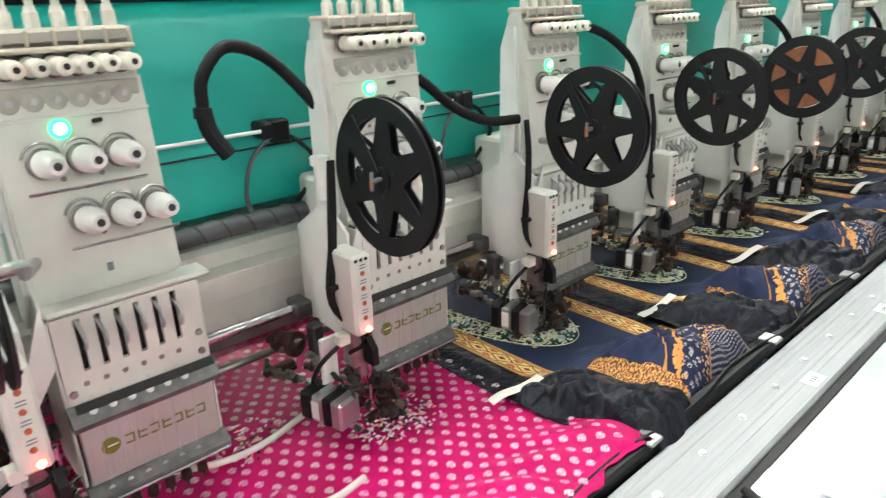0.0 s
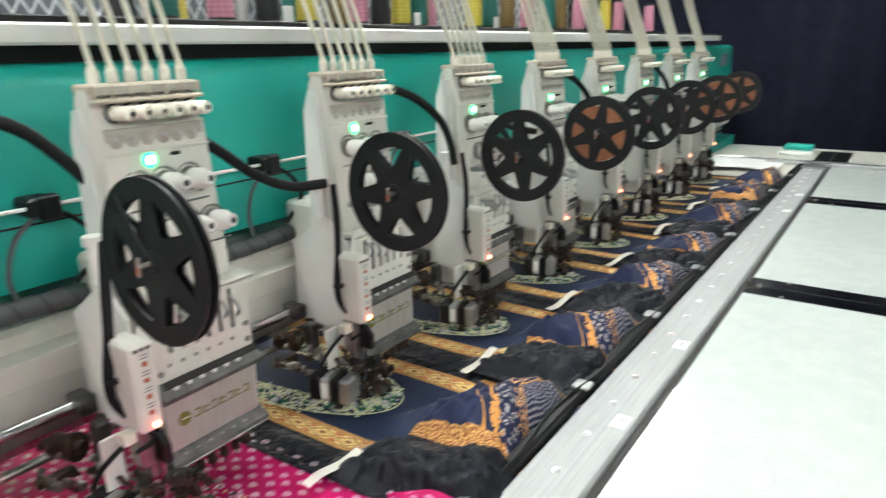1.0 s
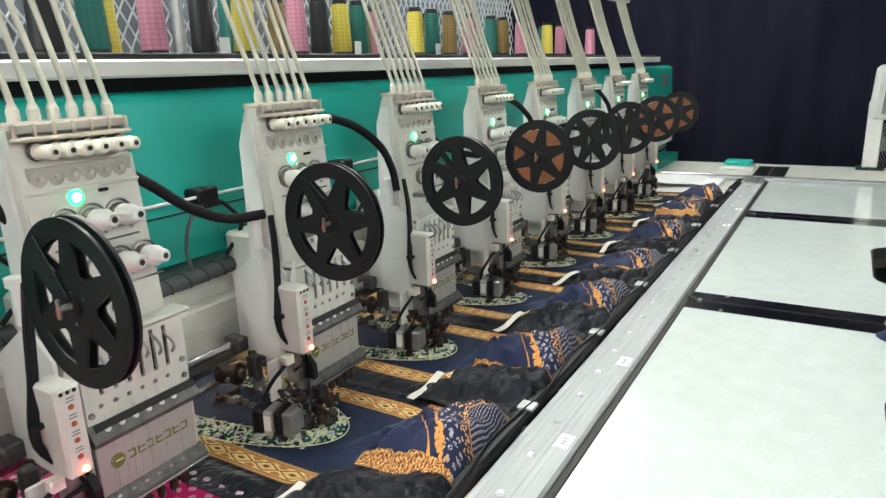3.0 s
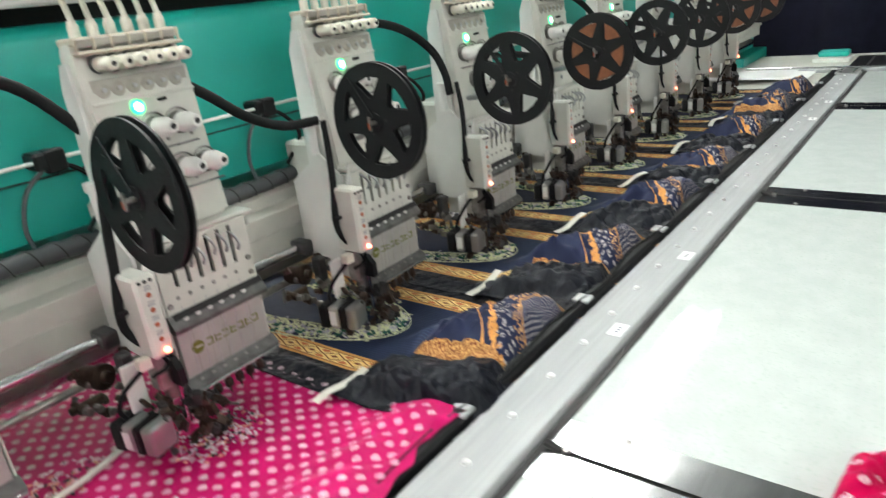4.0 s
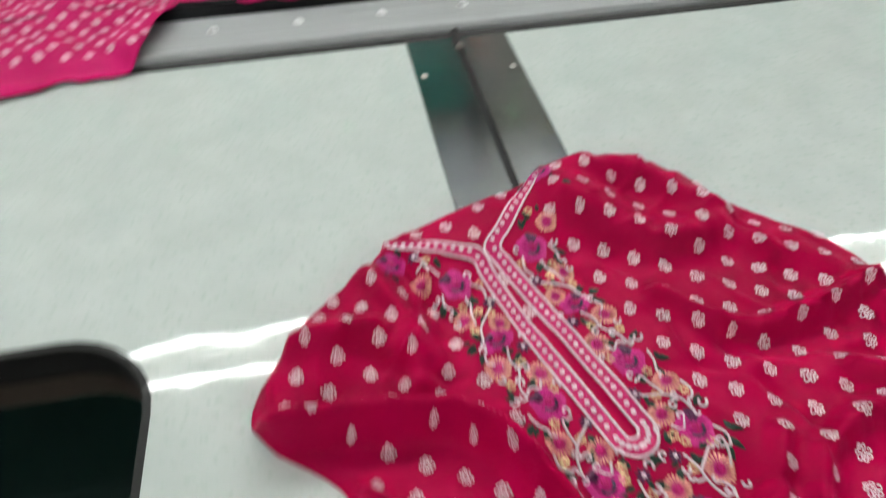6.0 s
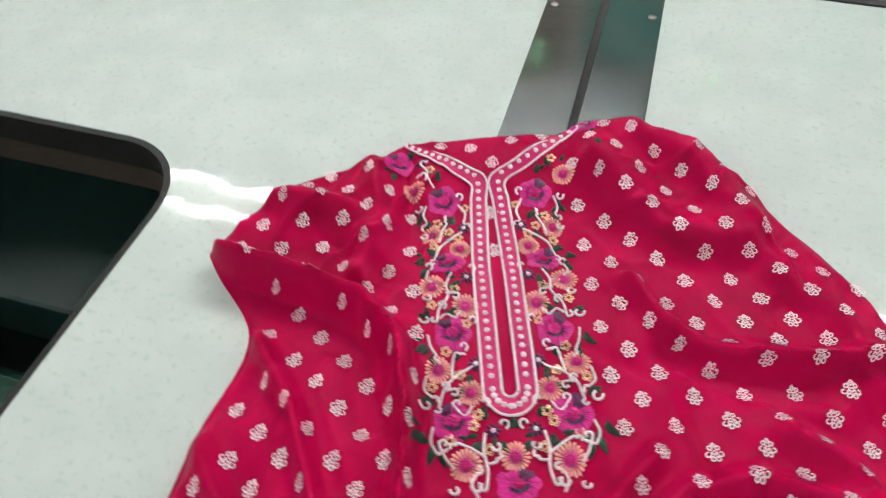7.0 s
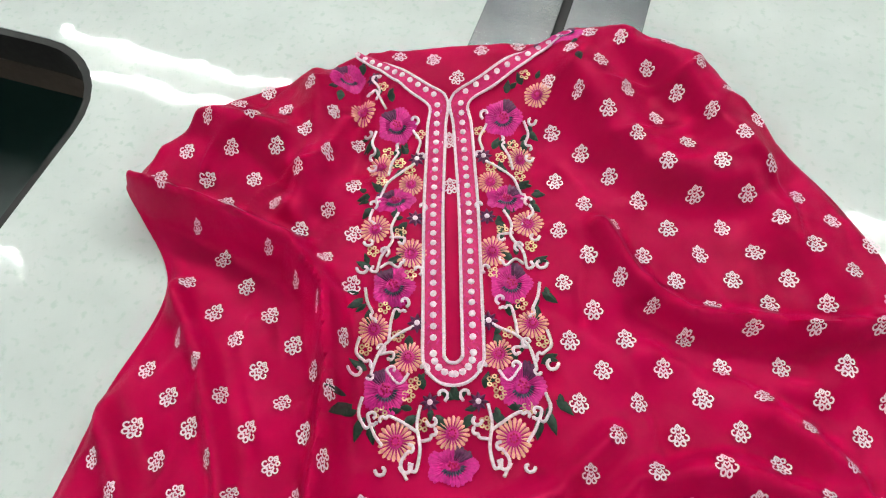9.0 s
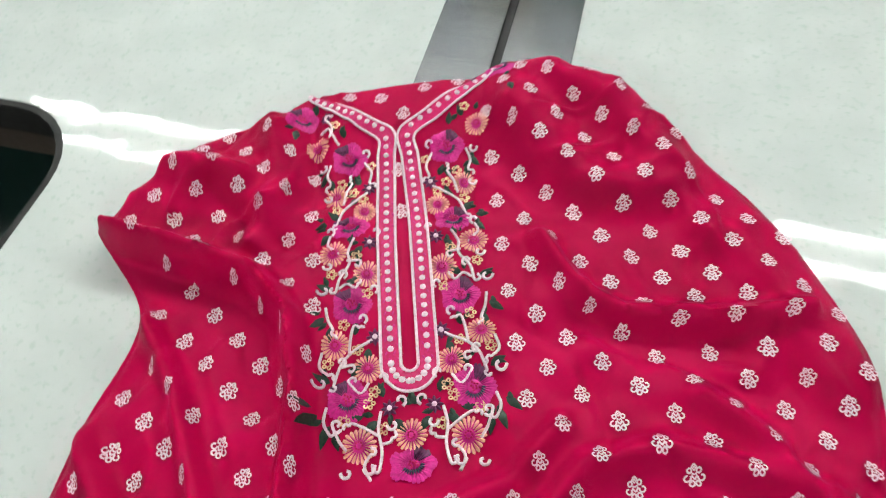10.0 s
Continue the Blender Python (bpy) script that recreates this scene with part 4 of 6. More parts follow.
            knob = part("tension_knob", Geo().lathe((x, yf, z), (0.10, -1, 0.06), prof, 16), PLASTIC, h, "white ribbed tension knob", 45)
            part("knob_bore", Geo().lathe((x + 0.0044, yf - 0.0438, z + 0.0027), (0.10, -1, 0.06), [(0, 0.0045), (0.0008, 0.0043)], 8), SLOT, knob)
            part("check_spring", Geo().sweep([(x + 0.019 * math.cos(a), yf - 0.003, z + 0.003 + 0.019 * math.sin(a)) for a in np.linspace(0.3, 2.9, 9)], 0.0016, 5), STEEL, h)
            part("plate_screw", Geo().lathe((x + 0.016, yf, z - 0.019), (0, -1, 0.09), [(0, 0.0035), (0.0025, 0.003)], 8), STEEL, h)
        part("thread_bar", Geo().rod((xs[0] - 0.02, yf - 0.008, z - 0.029), (xs[2] + 0.022, yf - 0.008, z - 0.029), 0.0017, 6), CHROME, h)
    part("number_mark", Geo().box(0.012, 0.018, 0.431, 0.4336, 1.141, 1.150, 0.0005), INK, h)
    part("lower_ledge", Geo().box(-0.064, 0.116, 0.408, 0.446, 1.112, 1.119, 0.003), WHITE, h)
    # needle case
    g = Geo()
    xs = [-0.062]
    for k in range(6):
        x = -0.036 + 0.0205 * k
        xs += [x - 0.0033, x + 0.0033]
    xs.append(0.096)
    quads = []
    for a, b in zip(xs[::2], xs[1::2]):
        quads.append([(a, 1.045), (b, 1.045), (b, 1.106), (a, 1.106)])
    for a, b in zip(xs, xs[1:]):
        quads.append([(a, 1.106), (b, 1.106), (b, 1.1115), (a, 1.1115)])
        quads.append([(a, 0.985), (b, 0.985), (b, 1.045), (a, 1.045)])
    g.cells(quads, 0.408, 0.414, lambda a, b, z: (a, z, b))
    part("slotted_plate", g, WHITE, h, "white plate with six take-up slots", 25)
    # inner block coloured near-black as the shade seen through the take-up slots
    part("case_shade", Geo().box(-0.061, 0.095, 0.420, 0.50, 0.90, 1.108, 0.003), SLOT, h)
    part("case_side", Geo().box(0.0955, 0.099, 0.409, 0.50, 0.90, 1.11, 0.001), WHITE, h)
    part("case_side", Geo().box(-0.066, -0.0625, 0.409, 0.50, 0.90, 1.11, 0.001), WHITE, h)
    for k in range(6):
        x = -0.036 + 0.0205 * k
        zt = 1.088 - 0.004 * ((k * 7) % 3)
        part("take_up_lever", Geo().sweep(spline([(x, 0.425, zt + 0.016), (x, 0.402, zt + 0.012), (x + 0.001, 0.390, zt), (x + 0.001, 0.396, zt - 0.012)], 4), 0.0025, 6), PALESTEEL, h, "bent steel take-up lever")
        part("guide_hole", Geo().lathe((x - 0.004, 0.4085, 1.030), (0, -1, 0), [(0, 0.0036), (0.0012, 0.0030)], 8), STEEL, h)
        part("rail_screw", Geo().lathe((x - 0.006, 0.3990, 1.0005), (0, -0.8, 0.5), [(0, 0.0046), (0.0012, 0.0044), (0.0018, 0.002)], 10), PLASTIC, h, "white felt screw")
        part("bottom_screw", Geo().lathe((x - 0.006, 0.3985, 0.897), (0, -0.8, 0.5), [(0, 0.0036), (0.0012, 0.0034)], 8), STEEL, h)
        part("needle_clamp", Geo().lathe((x - 0.004, 0.404, 0.886), (0, -0.05, -1), [(0, 0.0042), (0.014, 0.0042), (0.015, 0.0068), (0.026, 0.0068), (0.027, 0.0025), (0.038, 0.001)], 8), BRONZE, h, "dark needle clamp")
        part("needle_thread", Geo().rod((x - 0.004, 0.4045, 1.018), (x - 0.005, 0.4035, 0.893), 0.0004, 4), T_LILAC, h)
    for x, z in ((0.089, 1.045), (0.089, 1.02), (-0.055, 1.022)):
        part("corner_screw", Geo().lathe((x, 0.4085, z), (0, -1, 0), [(0, 0.0048), (0.003, 0.0042)], 8), STEEL, h)
    part("guide_rail", Geo().prism([(0.412, 1.008), (0.406, 1.010), (0.391, 0.990), (0.393, 0.983), (0.412, 0.986)], "x", -0.066, 0.100), MIDSTEEL, h, "worn steel thread guide rail")
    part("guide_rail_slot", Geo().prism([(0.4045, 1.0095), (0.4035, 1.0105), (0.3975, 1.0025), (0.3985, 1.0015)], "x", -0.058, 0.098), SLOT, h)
    bpn = part("badge_panel", Geo().box(-0.060, 0.0935, 0.4055, 0.4135, 0.903, 0.984, 0.0012), PANEL, h, "grey-white panel with an olive printed mark")
    for k in range(1, 6):
        part("panel_groove", Geo().box(-0.060 + 0.0256 * k, -0.0594 + 0.0256 * k, 0.4050, 0.4058, 0.904, 0.983, 0.0001), GREYPL, bpn)
    part("badge_disc", Geo().lathe((-0.032, 0.4057, 0.946), (0, -1, 0), [(0, 0.0105), (0.0008, 0.0105)], 16), OLIVE, bpn, "round olive badge")
    part("badge_cut", Geo().box(-0.036, -0.024, 0.4045, 0.4048, 0.9452, 0.9473, 0.0001, None), PLASTIC, bpn)
    for k in range(7):
        x = -0.016 + 0.0142 * k
        part("badge_bar", Geo().box(x, x + 0.0108, 0.4046, 0.4054, 0.9396, 0.9420, 0.0002), OLIVE, bpn)
        part("badge_bar", Geo().box(x + (0.0 if k % 2 else 0.0084), x + (0.0024 if k % 2 else 0.0108), 0.4046, 0.4054, 0.9420, 0.9520, 0.0002), OLIVE, bpn)
        part("badge_bar", Geo().box(x, x + 0.0108, 0.4046, 0.4054, 0.9500 - 0.003 * (k % 2), 0.9522 - 0.003 * (k % 2), 0.0002), OLIVE, bpn)
    part("bottom_rail", Geo().prism([(0.412, 0.904), (0.404, 0.904), (0.392, 0.892), (0.394, 0.884), (0.412, 0.886)], "x", -0.066, 0.100), MIDSTEEL, h, "dark steel lower rail")
    part("lower_trim", Geo().rod((-0.064, 0.3925, 0.8845), (0.098, 0.3925, 0.8845), 0.0028, 8), CHROME, h, "chrome edge rod")
    part("needle_block", Geo().box(-0.058, 0.092, 0.412, 0.44, 0.872, 0.9, 0.002), BRONZE, h)
    # bracket, sequin control box and its feeder
    part("bracket", Geo().prism([(0.40, 1.115), (0.448, 1.155), (0.53, 1.10), (0.53, 0.955), (0.42, 0.945), (0.40, 0.99)], "x", -0.094, -0.089), PLASTIC, h, "white bent steel bracket")
    part("bracket_front", Geo().prism([(-0.092, 1.065), (-0.066, 1.135), (-0.066, 1.06), (-0.092, 1.02)], "y", 0.4035, 0.4065), PLASTIC, h)
    part("shaft_collar", Geo().lathe((-0.082, 0.47, 1.15), (0, 0, 1), [(0, 0.009), (0.05, 0.009), (0.05, 0.013), (0.062, 0.013)], 12), PLASTIC, h)
    sb = part("switch_box", Geo().box(-0.126, -0.095, 0.345, 0.402, 0.987, 1.104, 0.004), WHITE, h, "white switch box with orange buttons")
    for k in range(4):
        z = 1.078 - 0.0215 * k
        part("button", Geo().lathe((-0.110, 0.3455, z), (0, -1, 0), [(0, 0.0037), (0.0012, 0.0034), (0.0016, 0.002)], 12), ORANGE, sb, "small orange push button")
        for j in range(2):
            part("box_mark", Geo().box(-0.115 + 0.001 * j, -0.105, 0.3443, 0.3451, z + 0.007 + 0.004 * j, z + 0.0085 + 0.004 * j, 0.0002), INK, sb)
    for k in range(3):
        part("box_socket", Geo().lathe((-0.119 + 0.008 * k, 0.3455, 1.097), (0, -1, 0), [(0, 0.0028), (0.0012, 0.0025)], 8), BLACK, sb)
    part("warning_lamp", Geo().lathe((-0.107, 0.3455, 0.996), (0, -1, 0), [(0, 0.0042), (0.004, 0.0036), (0.006, 0.0015)], 10), REDLED, sb, "lit red lamp")
    part("slide_plate", Geo().box(-0.150, -0.122, 0.405, 0.410, 0.898, 0.972, 0.002), PLASTIC, h, "white slide plate")
    part("slide_block", Geo().box(-0.118, -0.098, 0.372, 0.398, 0.925, 0.985, 0.003), STEEL, h, "steel slide block")
    part("slide_rod", Geo().rod((-0.090, 0.375, 0.86), (-0.090, 0.375, 0.99), 0.0035, 8), CHROME, h)
    part("black_latch", Geo().prism([(0.352, 0.93), (0.352, 0.955), (0.366, 0.972), (0.374, 0.93)], "x", -0.098, -0.088), BLACK, h)
    part("air_cylinder", Geo().lathe((-0.098, 0.385, 0.905), (0, 0, 1), [(0, 0.010), (0.045, 0.010), (0.047, 0.006), (0.06, 0.006)], 14), STEEL, h, "steel cylinder")
    part("clip_black", Geo().box(-0.088, -0.078, 0.392, 0.41, 0.985, 1.0, 0.002), BLACK, h)
    def motor_piece(name, f0, f1, mat, grow=0.0, label=""):
        """A slice of the square stepper motor, f0 to f1 from its rear end."""
        m = pose(-0.178, 0.432, 0.846, 0, 0, 14)
        part(name, Geo().box(-grow, 0.044 + grow, -f1, -f0, -grow, 0.046 + grow, 0.004, m), mat, h, label)

    motor_piece("motor_body", 0.0, 0.022, BLACK, 0.0, "black stepper motor end")
    motor_piece("motor_core", 0.0222, 0.042, PALESTEEL, -0.001, "bare metal motor stack")
    motor_piece("motor_cap", 0.0422, 0.058, BLACK)
    motor_piece("motor_face", 0.0582, 0.080, PALESTEEL, -0.0005, "zinc motor flange")
    part("motor_label", Geo().box(-0.0016, -0.0008, -0.040, -0.026, 0.010, 0.038, 0.0003, pose(-0.178, 0.432, 0.846, 0, 0, 14)), PAPER, h)
    rnd = random.Random(11)
    for k in range(84):
        x, y, z = -0.135 + rnd.random() * 0.105, 0.352 + rnd.random() * 0.065, 0.816 + rnd.random() ** 1.2 * 0.115
        sz = [0.003 + rnd.random() * r for r in (0.013, 0.013, 0.020)]
        z = min(z, 0.868 + max(0.0, -0.055 - x) * 1.3)
        m = pose(x, y, z, rnd.uniform(-40, 40), rnd.uniform(-40, 40), rnd.uniform(0, 90))
        if k % 3 == 2:
            g = Geo().lathe(m.translation, m.to_3x3() @ Vector((0, 0, 1)), [(0, sz[0] * 0.6), (sz[2], sz[0] * 0.6), (sz[2], sz[0] * 0.35), (sz[2] + 0.004, sz[0] * 0.3)], 10)
        else:
            g = Geo().box(-sz[0] / 2, sz[0] / 2, -sz[1] / 2, sz[1] / 2, -sz[2] / 2, sz[2] / 2, 0.001, m)
        part("feeder_link", g, (BRONZE, BRONZE, SLOT, DARKSTEEL, BRONZE)[k % 5], h, "dark sequin feeder linkage" if k == 0 else "")
    for k in range(14):
        x, y, z = -0.190 + rnd.random() * 0.090, 0.465 + rnd.random() * 0.06, 0.880 + rnd.random() * 0.085
        l = 0.012 + rnd.random() * 0.026
        m = pose(x, y, z, rnd.uniform(-30, 30), rnd.uniform(-60, 60), rnd.uniform(-30, 60))
        if k % 2:
            g = Geo().box(-l / 2, l / 2, -0.003, 0.003, -0.005, 0.005, 0.001, m)
        else:
            g = Geo().lathe(m.translation, m.to_3x3() @ Vector((0.5, -1, 0)), [(0, 0.005), (l * 0.5, 0.005), (l * 0.5, 0.0075), (l * 0.7, 0.0075), (l * 0.75, 0.003)], 10)
        part("trimmer_link", g, (BRONZE, STEEL, BRONZE, DARKSTEEL)[k % 4], h, "dark bronze trimmer linkage" if k == 0 else "")
    part("feeder_arm", Geo().sweep(spline([(-0.12, 0.42, 0.90), (-0.085, 0.395, 0.872), (-0.045, 0.385, 0.862), (0.0, 0.39, 0.83)], 4), 0.0022, 6), STEEL, h)
    part("feeder_spring", Geo().sweep([(-0.075 + 0.005 * math.cos(a), 0.395 + 0.005 * math.sin(a), 0.93 - 0.0022 * a) for a in np.linspace(0, 28, 70)], 0.0011, 4), CHROME, h)
    # drive parts behind, to the left
    part("trimmer_drum", Geo().lathe((-0.150, 0.53, 0.925), (0.3, -1, 0.1), [(0, 0.017), (0.03, 0.017), (0.032, 0.020), (0.04, 0.020), (0.042, 0.010), (0.05, 0.008)], 18), BRONZE, h, "dark worn drum")
    part("drum_lever", Geo().box(-0.200, -0.15, 0.48, 0.49, 0.90, 0.912, 0.002), BRONZE, h)
    part("drum_arm", Geo().box(-0.118, -0.098, 0.475, 0.497, 0.90, 0.955, 0.003), DARKSTEEL, h)
    part("rod_clamp", Geo().box(-0.118, -0.092, 0.51, 0.55, 0.955, 0.982, 0.003), DARKSTEEL, h)
    for k in range(5):
        a = 0.8 * k
        part("drum_bolt", Geo().lathe((-0.185 + 0.016 * k, 0.470 + 0.008 * math.sin(a), 0.885 + 0.02 * math.cos(a)), (0.2, -1, 0), [(0, 0.006), (0.012, 0.006), (0.013, 0.003)], 8), STEEL, h)
    # harness at the side of the box
    for j in range(3):
        p = spline([(-0.092 - 0.003 * j, 0.42, 1.215), (-0.108 - 0.004 * j, 0.400, 1.165), (-0.118 - 0.004 * j, 0.392, 1.11), (-0.132 - 0.003 * j, 0.385, 1.03), (-0.098, 0.392 - 0.01 * j, 0.985 - 0.01 * j), (-0.085 - 0.02 * j, 0.37, 0.955)], 6)
        part("harness_cable", Geo().sweep(p, 0.0030, 7), RUBBER, h, "black cable", 60)
    part("harness_tie", Geo().lathe((-0.131, 0.388, 1.055), (0.1, -0.1, -1), [(0, 0.0095), (0.006, 0.0095)], 10), BLACK, h)
    part("connector", Geo().box(-0.135, -0.108, 0.375, 0.392, 0.965, 0.982, 0.002), IVORY, h, "pale cable connector")
    part("motor_cable", Geo().sweep(spline([(-0.128, 0.385, 0.965), (-0.158, 0.39, 0.945), (-0.166, 0.405, 0.915), (-0.155, 0.415, 0.890)], 5), 0.0035, 7), RUBBER, h, "", 60)
    return h


HEADS = list(range(-2, 9))
first = embroidery_head()
first.location = (PITCH * HEADS[0], 0.004, DROP)
for i in HEADS[1:]:
    copy_thing(first, Matrix.Translation((PITCH * i, 0.004, DROP)))
for i in HEADS:
    tube_bundle(PITCH * i)
TURNS = {1: 4, 2: 22, 3: -6, 4: 10, 5: 25, 6: 3, 7: 17, 8: 8, 0: 12, -1: 0, -2: 0}
for i in HEADS:
    if i >= 0:
        reel(PITCH * i, i in (4, 7, 8), TURNS[i])


def hose(points, label, loose=False):
    t = thing("cable_hose", label, "hose", "cable hoses")
    p = spline(points, 8)
    part("sleeve", Geo().sweep(p, 0.0088, 10, 0.05), RUBBER, t, "", 60)
    end = Vector(points[0])
    part("end_tie", Geo().lathe(end, (p[1] - p[0]), [(-0.012, 0.012), (0.002, 0.012)], 12), BLACK, t)
    if loose:
        part("cut_end", Geo().sweep(spline([points[0], (points[0][0] + 0.004, points[0][1] - 0.004, points[0][2] - 0.03), (points[0][0] + 0.022, points[0][1] - 0.01, points[0][2] - 0.062)], 4), 0.0115, 10), BLACK, t)


hose([(0.182, 0.520, 1.290), (0.188, 0.52, 1.330), (0.225, 0.52, 1.364), (0.280, 0.515, 1.345), (0.332, 0.50, 1.285), (0.362, 0.47, 1.225), (0.362, 0.44, 1.17)], "black cable hose arching up with a loose cut end", True)
hose([(0.50, 0.505, 1.318), (0.545, 0.50, 1.287), (0.60, 0.49, 1.243), (0.66, 0.475, 1.215), (0.72, 0.455, 1.212)], "black sagging cable hose between two heads")
hose([(0.885, 0.50, 1.362), (0.96, 0.49, 1.355), (1.03, 0.48, 1.33), (1.085, 0.465, 1.285), (1.108, 0.455, 1.235), (1.10, 0.44, 1.19)], "black cable hose arching from one head to the next")
for i in (4, 6, 8):
    x = PITCH * (i - 1)
    hose([(x + 0.09, 0.52, 1.33), (x + 0.16, 0.51, 1.28), (x + 0.24, 0.49, 1.235), (x + 0.315, 0.455, 1.215)], "black sagging cable hose between two heads")
for i in (5, 7):
    x = PITCH * (i - 1)
    hose([(x + 0.085, 0.50, 1.362), (x + 0.16, 0.49, 1.355), (x + 0.23, 0.48, 1.33), (x + 0.285, 0.465, 1.285), (x + 0.305, 0.455, 1.235)], "black cable hose arching from one head to the next")
for i in range(0, 8):
    t = thing("cable_loop", "grey cable loop hanging in front of the teal cover", "cable", "cable loops")
    x = PITCH * i - 0.09
    part("cable", Geo().sweep(spline([(x + 0.02, 0.60, 1.235), (x - 0.03, 0.595, 1.20), (x - 0.05, 0.592, 1.15), (x - 0.045, 0.59, 1.11)], 5), 0.0035, 6), HOSE, t)
    part("cable", Geo().sweep(spline([(x + 0.02, 0.60, 1.23), (x + 0.05, 0.59, 1.21), (x + 0.07, 0.58, 1.17), (x + 0.03, 0.585, 1.12)], 5), 0.004, 6), RUBBER, t)
    part("plug", Geo().box(x + 0.005, x + 0.035, 0.59, 0.61, 1.215, 1.25, 0.003), BLACK, t)

LEVEL = 0.0
# ---- cloths in the machine ----


def smooth01(a, b, x):
    t = min(max((x - a) / (b - a), 0.0), 1.0)
    return t * t * (3 - 2 * t)


def near_line(px, py, line):
    """The distance from a point to a polyline."""
    best = 9.0
    for (ax, ay), (bx, by) in zip(line, line[1:]):
        dx, dy = bx - ax, by - ay
        t = min(max(((px - ax) * dx + (py - ay) * dy) / (dx * dx + dy * dy), 0), 1)
        best = min(best, math.hypot(px - ax - t * dx, py - ay - t * dy))
    return best


def grid_cloth(fn, nx, ny, thick=0.002):
    """A cloth sheet with a folded-down rim from fn(u, v) -> (point, uv)."""
    g = Geo()
    g.uv = []
    for j in range(ny + 1):
        for i in range(nx + 1):
            p, uv = fn(i / nx, j / ny)
            g.v.append(tuple(p))
            g.uv.append(uv)
    w = nx + 1
    for j in range(ny):
        for i in range(nx):
            a = j * w + i
            g.f.append((a, a + 1, a + w + 1, a + w))
    rim = [i for i in range(w)] + [j * w + nx for j in range(1, ny + 1)] + [ny * w + i for i in range(nx - 1, -1, -1)] + [j * w for j in range(ny - 1, 0, -1)]
    base = len(g.v)
    for k in rim:
        x, y, z = g.v[k]
        g.v.append((x, y, z - thick))
        g.uv.append(g.uv[k])
    for k in range(len(rim)):
        n = (k + 1) % len(rim)
        g.f.append((rim[k], base + k, base + n, rim[n]))
    return g


def bunch(x, y, seed):
    """The height of the gathered cloth at the front, x and y from the head: a dark roll, then a broad printed puff."""
    wob = 0.03 * noise.noise((x * 7, seed, 1))
    lap = 0.012 + 0.024 * math.exp(-((x + 0.185 + wob) / 0.062) ** 4)
    front = smooth01(0.072 - lap, 0.110 - lap, y + 0.4 * wob)
    puff = math.exp(-((x + 0.01 + wob) / 0.105) ** 4) * smooth01(0.265, 0.15, y + 0.6 * x) * (0.064 + 0.022 * noise.noise((seed * 3.3, 1, 7)))
    roll = math.exp(-((x + 0.215 + 0.30 * (y - 0.2) + wob) / 0.066) ** 4) * smooth01(0.33, 0.20, y) * (0.038 + 0.02 * noise.noise((seed * 2.3, 4, 7)))
    low = 0.010 * smooth01(0.25, 0.15, y)
    h = max(puff, roll, low)
    fold = 0.015 * noise.noise((x * 22 + y * 15, y * 9 - x * 6, seed * 1.7)) + 0.009 * noise.noise((x * 52 - y * 20, y * 40, seed))
    crease = -0.009 * max(0.0, 1 - 5 * abs(noise.noise((x * 13 + y * 20 + seed, y * 10 - x * 9, 5))))
    on = smooth01(0.33, 0.22, y)
    return front * max((0.026 if y < 0.075 else 0.0), h + on * smooth01(0.0, 0.03, h) * (fold + crease), 0.0)


